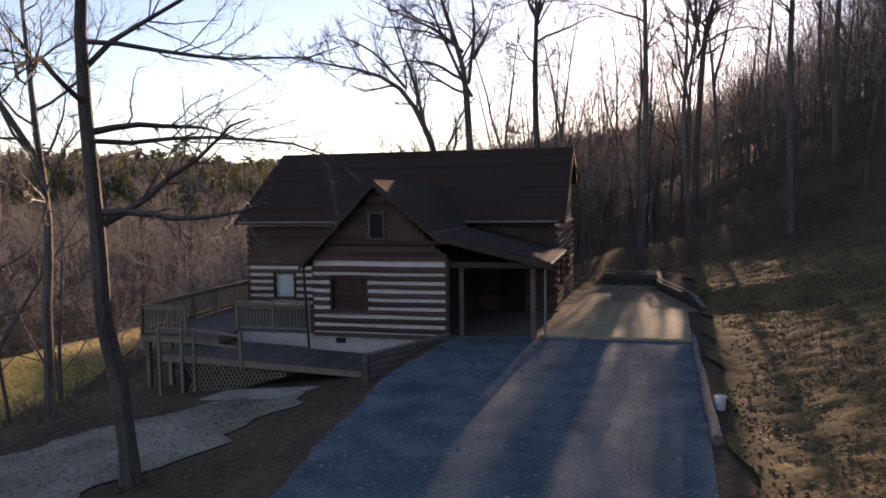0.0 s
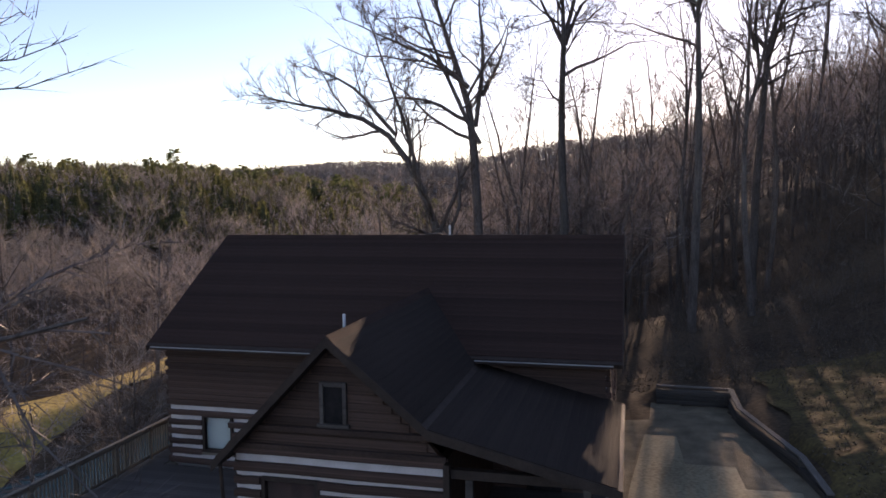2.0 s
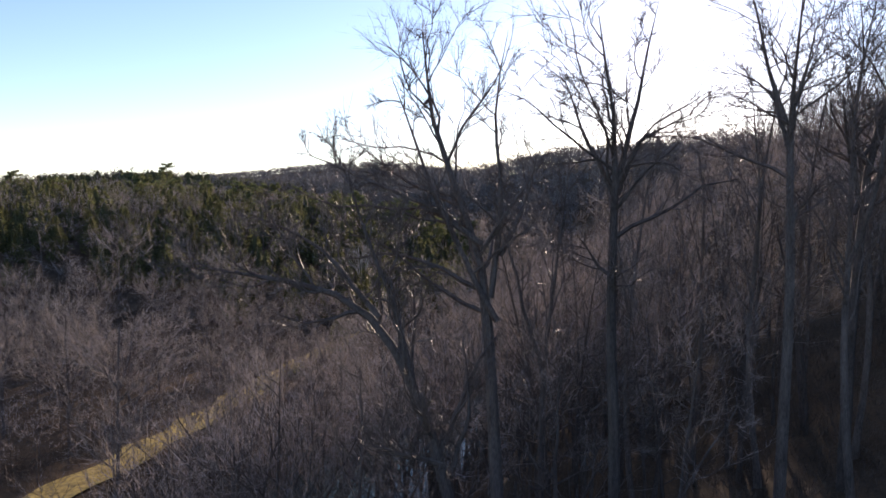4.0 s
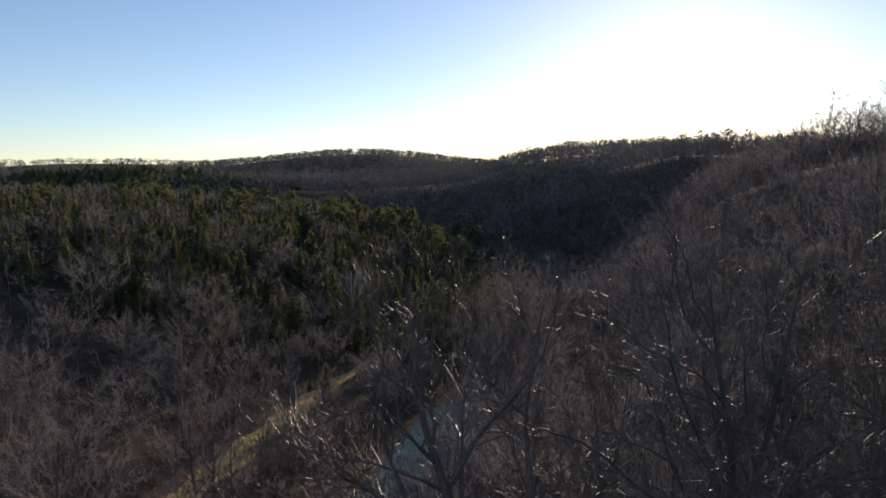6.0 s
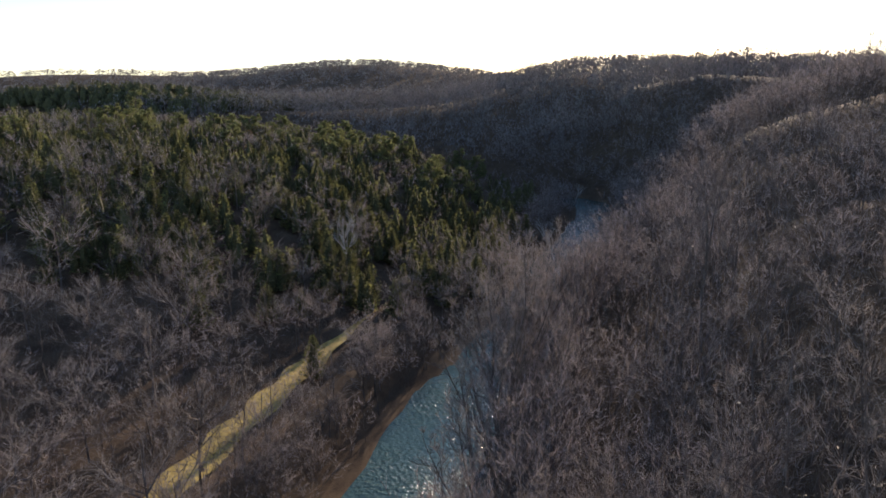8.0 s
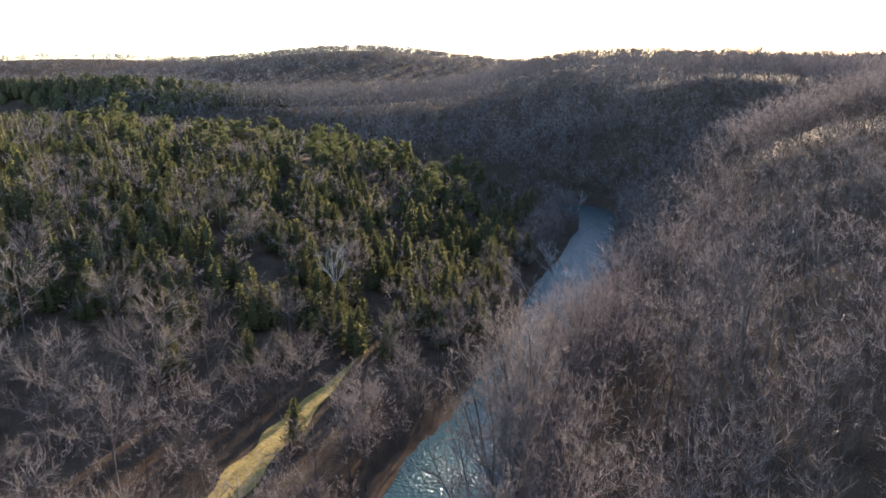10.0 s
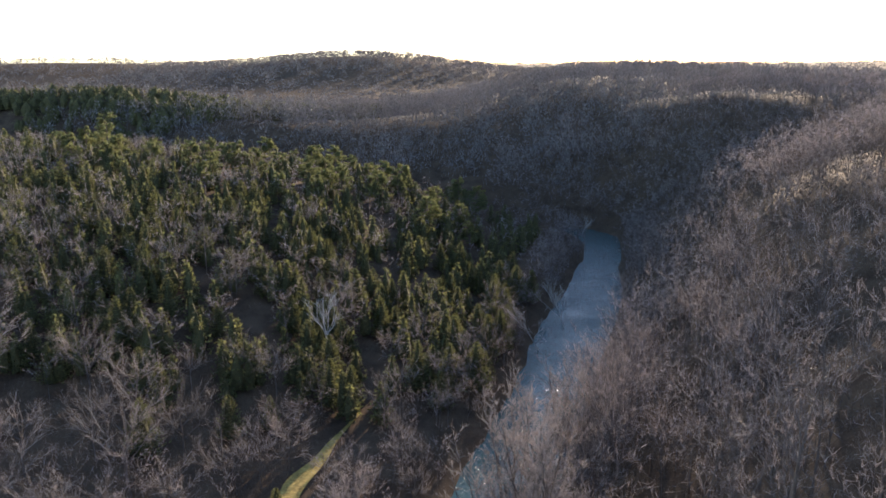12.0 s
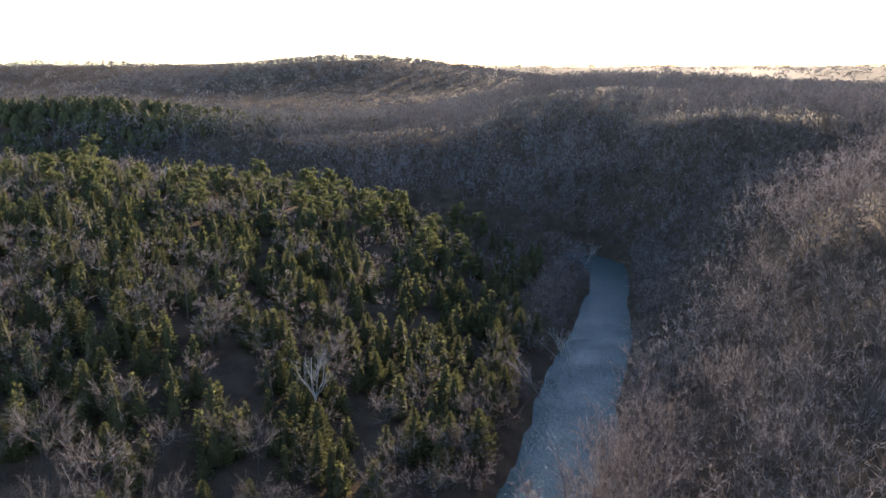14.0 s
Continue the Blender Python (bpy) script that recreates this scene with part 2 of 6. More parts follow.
def bar(name, me, parent, p, length, wide, high, yaw=0.0, tilt=0.0):
    """An object of its own on a shared unit mesh: starts at p, runs along x turned by yaw and tilt (degrees)."""
    ob = new(name, me)
    ob.parent = parent
    ob.matrix_local = pose(*p, 0, tilt, yaw) @ Matrix.Diagonal((length, wide, high, 1))
    return ob


def smooth(a, b, v):
    s = np.clip((np.asarray(v, float) - a) / (b - a), 0, 1)
    return s * s * (3 - 2 * s)

# ---- the land ----
HOUSE = pose(0.05, 28.4, 0, 0, 0, -12.5)
HU, HV = np.array([math.cos(radians(-12.5)), math.sin(radians(-12.5))]), np.array([math.sin(radians(12.5)), math.cos(radians(12.5))])
WATER_Z = -12.4
RIVER_Y = [-400, -60, 20, 40, 60, 75, 90, 123, 134, 148, 167, 178, 193, 211, 232, 261, 284, 294, 301, 308, 330, 400, 500, 700, 3000]
RIVER_X = [-150, -75, -45, -37, -27, -18, -9, -2.2, -0.8, 4.8, 11.4, 15, 18, 24, 29.5, 37, 41, 40, 30, 10, -60, -180, -330, -600, -2000]
RIVER_W = [9, 9, 9, 9, 9, 9, 8.2, 7.4, 7.3, 7, 6.7, 7.8, 7.5, 8, 7, 5.3, 5.6, 7, 12, 14, 12, 10, 10, 10, 10]
STRIP_Y = [40, 60, 75, 90, 105, 120, 135, 148, 162, 172]
STRIP_X = [-41, -38, -35, -31, -28, -25.2, -22, -19, -15.5, -13]


def river_x(y):
    return np.interp(y, RIVER_Y, RIVER_X) + 0.5 * np.sin(np.asarray(y) / 7.0) + 0.35 * np.sin(np.asarray(y) / 2.3 + 1)


def gauss(x, y, cx, cy, sx, sy):
    return np.exp(-((x - cx) / sx) ** 2 - ((y - cy) / sy) ** 2)


def ripple(x, y):
    return (0.5 * np.sin(x * 0.21 + 1.3 * np.sin(y * 0.13)) + 0.5 * np.sin(y * 0.17 + 1.7 * np.sin(x * 0.11)) + 0.25 * np.sin(x * 0.73 + y * 0.41) + 0.2 * np.sin(y * 0.9 - x * 0.5))


def land(x, y):
    """The ground's height."""
    x, y = np.asarray(x, float), np.asarray(y, float)
    d = (x - river_x(y)) * 0.86
    half = 0.86 * np.interp(y, RIVER_Y, RIVER_W)
    r = np.maximum(d - half, 0)
    l = np.maximum(-d - half, 0)
    # past the bend the hillside climbs gently away from the water
    r = np.where(y > 300, np.minimum(r, np.maximum(x - 44, 0) * 0.86 + (y - 300) * 0.55), r)
    right = -12.1 + 42 * (1 - np.exp(-r / 48)) + 0.45 * ripple(x, y) * smooth(4, 20, r)
    knoll = 24.5 * (1 - np.exp(-np.maximum(l - 20, 0) / 48)) * smooth(95, 210, y) * (1 - 0.75 * smooth(300, 400, y))
    low = 26 * (1 - np.exp(-np.maximum(l - 55, 0) / 90)) * (1 - smooth(95, 210, y))
    right = right - 5.5 * gauss(x, y, 17, 64, 12, 24) + (10.6 * gauss(x, y, 65.5, 195.5, np.where(x < 65.5, 36, 70), np.where(y < 195.5, 45, 65)) + 10.0 * gauss(x, y, 86, 335, np.where(x < 86, 31.5, 38), 50)) * smooth(0, 25, r)
    left = -12.1 + 2.4 * smooth(0.5, 5, l) + knoll + low + 0.4 * ripple(x, y) * smooth(30, 50, l)
    z = np.where(d > 0, right, left)
    z = np.where(np.abs(d) < half, -12.1 - 1.4 * (1 - (np.abs(d) / half) ** 4), z)
    # the far valley floor and the ridges behind it
    far = smooth(370, 500, y)
    ridges = (26 * gauss(x, y, -215, 470, 140, 70) + 14 * gauss(x, y, -420, 420, 150, 120) + 8 * gauss(x, y, 150, 600, 330, 150) + 35 * gauss(x, y, 85, 410, np.where(x < 85, 105, 170), np.where(y < 410, 75, 380)) + 12 * gauss(x, y, 300, 480, 110, np.where(y < 480, 90, 300))
              + 41 * gauss(x, y, -165, 1290, 250, 260) + 32 * gauss(x, y, -720, 1450, 420, 250) + 10 * gauss(x, y, 420, 800, 300, 200))
    plain = -6 + 22 * smooth(420, 1500, y) + 38 * smooth(1500, 3600, np.hypot(x, y)) + 3 * np.sin(x / 190.0) * np.sin(y / 230.0 + 1) * smooth(500, 900, y)
    plain = plain + ridges
    z = z * (1 - far) + plain * far
    # the levelled yard round the cabin, falling away to the river side
    hx = (x - 0.05) * HU[0] + (y - 28.4) * HU[1]
    hy = (x - 0.05) * HV[0] + (y - 28.4) * HV[1]
    yard = -0.78 * smooth(-0.2, -1.6, hx) - 0.135 * np.maximum(-1.6 - hx, 0) - 0.2 * np.maximum(-11 - hx, 0)
    yard = yard - 0.28 * np.maximum(hy - 15, 0) * smooth(6, -2, hx) - 0.05 * np.maximum(hy - 15, 0)
    hill = np.maximum(hx - 8.6, 0) * (1 - 0.5 * smooth(8, 32, hy))
    yard = yard + 0.16 * hill + 0.07 * hill * smooth(0, 8, hill) + 0.16 * ripple(x * 1.7, y * 1.7) * smooth(0.5, 4, hill)
    wx = np.interp(hy, [6, 8.1, 12.6, 14.5], [8.85, 8.6, 7.52, 7.46])
    yard = yard + 0.55 * np.maximum(smooth(wx, wx + 0.7, hx) * smooth(5, 8, hy), smooth(14.7, 15.4, hy) * smooth(4.2, 4.9, hx))
    yard = yard + 0.08 * ripple(x * 1.3, y * 1.3) * smooth(-1, -5, hx)
    w = (1 - smooth(26, 55, hx)) * smooth(-30, -12, hx) * (1 - smooth(16, 40, hy)) * smooth(-120, -80, hy)
    return z * (1 - w) + yard * w


def spread(a, b, near, n):
    """n steps from a to b, close together about near."""
    s = np.linspace(-1, 1, n)
    k = np.sinh(6.4 * s) / np.sinh(6.4)
    return np.where(s < 0, near + k * (near - a), near + k * (b - near))


def sheet(name, xs, ys, mat, lift=0.0):
    gx, gy = np.meshgrid(xs, ys)
    gz = land(gx, gy) + lift
    n, m = gx.shape
    verts = np.stack([gx, gy, gz], -1).reshape(-1, 3)
    i = np.arange((n - 1) * m).reshape(n - 1, m)[:, :-1].reshape(-1)
    faces = np.stack([i, i + 1, i + m + 1, i + m], -1)
    me = mesh_of(name, verts.tolist(), faces.tolist(), mat)
    me.shade_smooth()
    return me


ground = tagged(new("ground", sheet("ground", spread(-4300, 4300, 3, 290), spread(-1500, 4600, 34, 330), SOIL)), "brown leaf-littered winter forest floor with hills and a valley", "ground", kind="structure")


def ribbon(name, ys, left, right, mat, lift, across=10, flat=None):
    """A strip of ground between two lines x = left(y) and x = right(y)."""
    verts, faces = [], []
    for y in ys:
        a, b = float(left(y)), float(right(y))
        for k in range(across + 1):
            x = a + (b - a) * k / across
            verts.append((x, float(y), float(land(x, y)) + lift if flat is None else flat))
    m = across + 1
    for j in range(len(ys) - 1):
        faces += [(j * m + k, j * m + k + 1, (j + 1) * m + k + 1, (j + 1) * m + k) for k in range(across)]
    me = mesh_of(name, verts, faces, mat)
    me.shade_smooth()
    return me


tagged(new("water", ribbon("water", np.arange(-60, 330, 1.5), lambda y: river_x(y) - np.interp(y, RIVER_Y, RIVER_W) - 1.2, lambda y: river_x(y) + np.interp(y, RIVER_Y, RIVER_W) + 1.2, WATER, 0, 2, WATER_Z)),
       "calm blue-grey river water between wooded banks", "river", kind="structure")
strip_x = lambda y: np.interp(y, STRIP_Y, STRIP_X)
tagged(new("grass_strip", ribbon("grass_strip", np.arange(40, 164, 1.0), lambda y: strip_x(y) - (2.1 + 0.5 * math.sin(y * 0.7)) * (0.14 + 0.86 * float(smooth(161, 134, y))) - 3.5 * float(smooth(85, 60, y)), lambda y: strip_x(y) + (1.9 + 0.4 * math.sin(y * 0.5 + 2)) * (0.14 + 0.86 * float(smooth(161, 134, y))) + 2.5 * float(smooth(85, 60, y)), GRASS, 0.2, 8)),
       "sunlit yellow-green mown grass strip along the river", "grass", kind="structure")
drive_l = lambda y: np.interp(y, [-60, -10, 15, 22, 24.4, 28.1], [-9, -5, -2.5, -1.55, -1.0, 0.3]) + 0.05 * np.sin(np.asarray(y) * 1.3) + 0.04 * np.sin(np.asarray(y) * 5.3)
drive_r = lambda y: np.interp(y, [-60, -10, 15, 24.4, 28.1], [-3, 1.5, 4.5, 7.2, 8.1])
tagged(new("driveway", ribbon("driveway", np.arange(-60, 28.3, 0.5), drive_l, drive_r, GRAVEL, 0.03, 16)), "blue-grey crushed gravel driveway with painted shade-blue and sunlit streaks", "driveway", kind="structure")
def rough(x, y):
    """Hummocks, roots and drifts of leaves on the slope."""
    return 0.05 * np.sin(x * 3.1 + 1.7 * np.sin(y * 2.3)) * np.sin(y * 2.7 + 1.3 * np.sin(x * 1.9)) + 0.03 * np.sin(x * 7.3 + 2 * np.sin(y * 5.1)) * np.sin(y * 6.7 + x * 2.2)


mossy = ribbon("mossy_slope", np.arange(2.0, 44.0, 0.16), lambda y: np.interp(y, [2, 15, 28, 31, 44], [4.0, 5.0, 8.6, 9.6, 12.3]) + 0.2 * math.sin(y * 1.7), lambda y: 19.0 + 0.14 * y + math.sin(y * 0.6), SLOPE, 0.09, 84)
for v in mossy.vertices:
    v.co.z += float(rough(v.co.x, v.co.y)) * float(smooth(0.0, 1.2, v.co.x - np.interp(v.co.y, [2, 15, 28, 31, 44], [4.0, 5.0, 8.6, 9.6, 12.3])))
tagged(new("mossy_slope", mossy), "leaf-strewn mossy slope with yellow grass beside the driveway", "ground", kind="structure")
tagged(new("gravel_path", ribbon("gravel_path", np.arange(16.0, 26.0, 0.4), lambda y: np.interp(y, [16, 20, 24, 26], [-16, -13.5, -9.5, -6.5]) + 0.35 * math.sin(y * 2.3) + 0.2 * math.sin(y * 5.1), lambda y: np.interp(y, [16, 20, 24, 26], [-9.0, -5.6, -4.2, -3.9]) + 0.3 * math.sin(y * 1.9) + 0.2 * math.sin(y * 4.3), PATHMAT, 0.035, 12)),
       "pale worn gravel path below the wooden ramp", "path", kind="structure")

# ---- the cabin ----
# House frame: x along the main ridge, y towards the river, origin at the wing's front corner.
RNG = random.Random(7)
LOG_MESHES = [unit_piece("log", LOG, 0.07, s) for s in range(4)]
PLANK_MESHES = [unit_piece("plank", BOARD, 0.02, 20 + s) for s in range(3)]
COURSE = unit_piece("shingle_course", SHINGLE, 0.03, 40)
COURSE_GREY = unit_piece("shingle_course", ROLLROOF, 0.02, 41)
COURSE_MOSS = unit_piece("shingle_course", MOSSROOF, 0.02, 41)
DECKBOARD = unit_piece("deck_board", DECK, 0.015, 50)
TIMBER = unit_piece("timber", DARKWALL, 0.03, 60)
CAPBOARD = unit_piece("cap_board", PALELOG, 0.015, 51)
LOWTIMBER = unit_piece("timber", PALELOG, 0.03, 61)
BALUSTER = unit_piece("baluster", RAILWOOD, 0.03, 70)
SLAT = unit_piece("lattice_slat", RAILWOOD, 0.02, 80)

cabin = thing("log_cabin", HOUSE, "dark log cabin with pale chinking and brown shingle roof", "cabin")


def spans(a, b, holes, z):
    """The stretches of a course from a to b at height z that no opening cuts."""
    out, at = [], a
    for h0, h1, z0, z1 in sorted(holes):
        if z0 - 0.02 < z < z1 + 0.02:
            if h0 - at > 0.05:
                out.append((at, h0))
            at = max(at, h1)
    if b - at > 0.05:
        out.append((at, b))
    return out


def slab_wall(name, axis, at, thick, a, b, z0, z1, holes, mat, label, parent=None):
    """A wall slab with real openings, in strips."""
    bm = bmesh.new()
    cuts = sorted({a, b, *[h for o in holes for h in o[:2] if a < h < b]})
    for u0, u1 in zip(cuts, cuts[1:]):
        mid, z = (u0 + u1) / 2, z0
        for h0, h1, b0, b1 in sorted(holes, key=lambda o: o[2]):
            if h0 <= mid <= h1:
                if b0 > z:
                    box(bm, *((u0, u1, at, at + thick) if axis == "x" else (at, at + thick, u0, u1)), z, b0)
                z = b1
        if z1 > z:
            box(bm, *((u0, u1, at, at + thick) if axis == "x" else (at, at + thick, u0, u1)), z, z1)
    bmesh.ops.remove_doubles(bm, verts=bm.verts, dist=1e-4)
    return part(name, bm, mat, parent or cabin, label)


def courses(wall, axis, face, out, a, b, z0, z1, pitch, high, holes, meshes, name, deep=0.16, ragged=0.05):
    """Separate logs or planks on a wall; out: -1 or 1, the way that the face looks."""
    z = z0
    while z + high / 2 < z1:
        for u0, u1 in spans(a, b, holes, z):
            h, e0, e1 = high * RNG.uniform(0.9, 1.1), RNG.uniform(0, ragged), RNG.uniform(0, ragged)
            me = RNG.choice(meshes)
            c = face + out * (deep * 0.5 - 0.03 + RNG.uniform(0, 0.012))
            if axis == "x":
                bar(name, me, wall, (u0 - e0 * 0, c, z), u1 - u0, deep, h)
            else:
                bar(name, me, wall, (c, u0, z), u1 - u0, deep, h, 90)
        z += pitch


def window_unit(kind, parent, axis, face, out, a, b, z0, z1, filling, sash=True, wide=0.09, label=""):
    """A window: frame, sill, muntin, glass and what hangs behind it, standing in its opening."""
    f0, f1 = sorted((face + out * 0.075, face - out * 0.06))

    def put(u0, u1, w0, w1, d0=f0, d1=f1):
        return boxed(*((u0, u1, d0, d1) if axis == "x" else (d0, d1, u0, u1)), w0, w1, 0.008)
    bm = put(a, a + wide, z0, z1)
    for u0, u1, w0, w1 in ((b - wide, b, z0, z1), (a + wide, b - wide, z1 - wide, z1), (a + wide, b - wide, z0, z0 + wide)):
        bm2 = put(u0, u1, w0, w1)
        me = bpy.data.meshes.new("tmp")
        bm2.to_mesh(me)
        bm2.free()
        bm.from_mesh(me)
        bpy.data.meshes.remove(me)
    frame_ob = part(kind, bm, TRIM, parent, label)
    s0, s1 = sorted((face + out * 0.13, face - out * 0.02))
    part("sill", put(a - 0.05, b + 0.05, z0 - 0.06, z0 - 0.002, s0, s1), RAILWOOD, frame_ob)
    g0, g1 = sorted((face - out * 0.0, face - out * 0.008))
    pane = part("pane", put(a + wide, b - wide, z0 + wide, z1 - wide, g0, g1), GLASS, frame_ob)
    pane.visible_shadow = False
    if sash:
        m0, m1 = sorted((face + out * 0.03, face - out * 0.03))
        mid = (z0 + z1) / 2
        part("meeting_rail", put(a + wide, b - wide, mid - 0.02, mid + 0.02, m0, m1), TRIM, frame_ob)
    c0, c1 = sorted((face - out * 0.1, face - out * 0.12))
    part("blind" if filling is BLIND else "dim_room_sheet", put(a, b, z0, z1, c0, c1), filling, frame_ob)
    return frame_ob


# main block: x -10.1..3.1, y 5.4..14.3; ridge at y 9.85, 6.7 high
MX0, MX1, MY0, MY1, RIDGE_Y, RIDGE_Z, EAVE_Z = -10.1, 3.1, 5.4, 14.3, 9.85, 6.7, 3.66
WX0, WX1, PEAK_X, PEAK_Z = -4.72, 0.05, -2.33, 5.22
hole_main = [(-9.0, -7.95, 0.32, 1.5)]
hole_wing = [(-4.1, -2.74, 0.72, 2.02)]
hole_gable = [(-2.66, -2.05, 3.3, 4.2)]
hole_right = [(6.35, 7.75, 0.85, 2.25), (9.6, 10.8, 0.85, 2.25)]

part("foundation", boxed(MX0 + 0.04, MX1 - 0.04, MY0 + 0.04, MY1 - 0.04, -3.2, -0.1), BLOCK, cabin, "painted block foundation")
wing_base = part("foundation", boxed(WX0 + 0.03, WX1 - 0.03, 0.03, MY0, -1.3, -0.1), BLOCK, cabin, "pale block foundation of the front wing")
for vx in (-3.95, -0.95):
    vent = part("foundation_vent", boxed(vx, vx + 0.36, 0.005, 0.05, -0.36, -0.18, 0.004), DARK, wing_base, "dark crawl-space vent")

front_main = slab_wall("front_wall", "x", MY0, 0.2, MX0, WX0, -0.1, EAVE_Z, hole_main, CHINK, "log wall with pale chinking under brown siding")
# Dark boards without chinking paint the porch's shade into this wall.
porch_back = slab_wall("porch_back_wall", "x", MY0, 0.2, WX0, MX1, -0.1, EAVE_Z, [], TRIM, "boarded wall behind the porch, darkened to stand in for its shade")
courses(porch_back, "x", MY0, -1, WX1, MX1, 0.02, 3.6, 0.19, 0.185, [], PLANK_MESHES, "plank", 0.1)
courses(front_main, "x", MY0, -1, MX0, WX0, 0.02, 1.68, 0.3, 0.15, hole_main, LOG_MESHES, "log")
courses(front_main, "x", MY0, -1, MX0, WX0, 1.84, 3.6, 0.19, 0.185, hole_main, PLANK_MESHES, "plank", 0.1)
window_unit("window", cabin, "x", MY0, -1, *hole_main[0], BLIND, False, label="window with a lowered white blind")

wing_front = slab_wall("wing_front_wall", "x", 0.0, 0.2, WX0, WX1, -0.1, 2.62, hole_wing, CHINK, "hewn log wall with broad white chinking")
courses(wing_front, "x", 0.0, -1, WX0, WX1, 0.15, 2.0, 0.295, 0.15, hole_wing, LOG_MESHES, "log")
courses(wing_front, "x", 0.0, -1, WX0, WX1, 2.23, 2.4, 0.3, 0.2, [], LOG_MESHES, "log")
courses(wing_front, "x", 0.0, -1, WX0, WX1, 2.61, 2.75, 0.3, 0.18, [], LOG_MESHES, "log")
courses(wing_front, "x", 0.0, -1, WX0, WX1, -0.06, 0.05, 0.3, 0.11, [], LOG_MESHES, "log")
window_unit("window", cabin, "x", 0.0, -1, *hole_wing[0], DIMROOM, label="dark window with a reddish sheet standing in for the dim room")
wing_left = slab_wall("wing_side_wall", "y", WX0, 0.2, 0.2, MY0, -0.1, 2.62, [], CHINK, "log side wall of the front wing")
courses(wing_left, "y", WX0, -1, 0.2, MY0, 0.15, 2.6, 0.295, 0.15, [], LOG_MESHES, "log")
slab_wall("wing_side_wall", "y", WX1 - 0.2, 0.2, 0.2, MY0, -0.1, 2.62, [], BOARD, "dark boarded wall beside the porch")

right_wall = slab_wall("gable_wall", "y", MX1 - 0.2, 0.2, MY0 + 0.2, MY1, -0.1, EAVE_Z, hole_right, CHINK, "log end wall with chinking, lit by the low sun")
courses(right_wall, "y", MX1, 1, MY0, MY1, 0.02, EAVE_Z - 0.05, 0.3, 0.16, hole_right, LOG_MESHES, "log")
for h in hole_right:
    window_unit("window", cabin, "y", MX1, 1, *h, BLIND, label="end-wall window with a pale sill")
left_wall = slab_wall("gable_wall", "y", MX0, 0.2, MY0 + 0.2, MY1, -0.1, EAVE_Z, [], CHINK, "log end wall with chinking")
courses(left_wall, "y", MX0, -1, MY0, MY1, 0.02, EAVE_Z - 0.05, 0.3, 0.16, [], LOG_MESHES, "log")
back_wall = slab_wall("back_wall", "x", MY1 - 0.2, 0.2, MX0, MX1, -0.1, EAVE_Z, [], CHINK, "log back wall")
courses(back_wall, "x", MY1, 1, MX0, MX1, 0.02, EAVE_Z - 0.05, 0.3, 0.16, [], LOG_MESHES, "log")


def gable(axis_at, thick, lo, hi, peak, z0, z1, axis, name, holes=()):
    """A triangular gable, filled with planks of their own."""
    prof = [(lo, z0), (hi, z0), (peak, z1)]
    if axis == "x":                       # stands across y, faces along x
        core = part(name, extrude(prof, axis_at, axis_at + thick, "x"), BOARD, cabin, "brown boarded gable")
    else:
        core = part(name, extrude(prof, axis_at, axis_at + thick, "y"), BOARD, cabin, "brown boarded gable")
    z = z0 + 0.1
    while z < z1 - 0.12:
        k = (z + 0.1 - z0) / (z1 - z0)
        a, b = lo + (peak - lo) * k, hi + (peak - hi) * k
        for u0, u1 in spans(a, b, holes, z):
            me = RNG.choice(PLANK_MESHES)
            if axis == "y":
                bar("plank", me, core, (u0, axis_at - 0.02, z), u1 - u0, 0.07, 0.185)
            else:
                out = 1 if axis_at > -5 else -1
                bar("plank", me, core, (axis_at + (thick if out > 0 else 0) + 0.02 * out, u0, z), u1 - u0, 0.07, 0.185, 90)
        z += 0.19
    return core


gable(0.02, 0.16, WX0, WX1, PEAK_X, 2.62, PEAK_Z - 0.16, "y", "front_gable", hole_gable)
gable(MX1 - 0.2, 0.18, MY0, MY1, RIDGE_Y, EAVE_Z, RIDGE_Z - 0.1, "x", "end_gable")
gable(MX0 + 0.02, 0.18, MY0, MY1, RIDGE_Y, EAVE_Z, RIDGE_Z - 0.1, "x", "end_gable")
gw = part("gable_window", boxed(-2.66, -2.57, -0.1, 0.0, 3.3, 4.2, 0.008), DECK, cabin, "narrow gable window in a weathered tan frame")
part("casing", boxed(-2.14, -2.05, -0.1, 0.0, 3.3, 4.2, 0.008), DECK, gw)
part("casing", boxed(-2.57, -2.14, -0.1, 0.0, 4.1, 4.2, 0.008), DECK, gw)
part("casing", boxed(-2.72, -1.99, -0.13, 0.0, 3.22, 3.3, 0.008), DECK, gw)
# A near-black board takes the place of the unlit pane.
part("shutter", boxed(-2.57, -2.14, -0.05, 0.01, 3.3, 4.1, 0.006), DARK, gw, "dark pane")
for zz in (2.72, 3.14):
    part("trim_board", boxed(WX0 - 0.1, WX1 + 0.05, -0.15, -0.06, zz - 0.06, zz + 0.06, 0.01), BOARD, cabin)


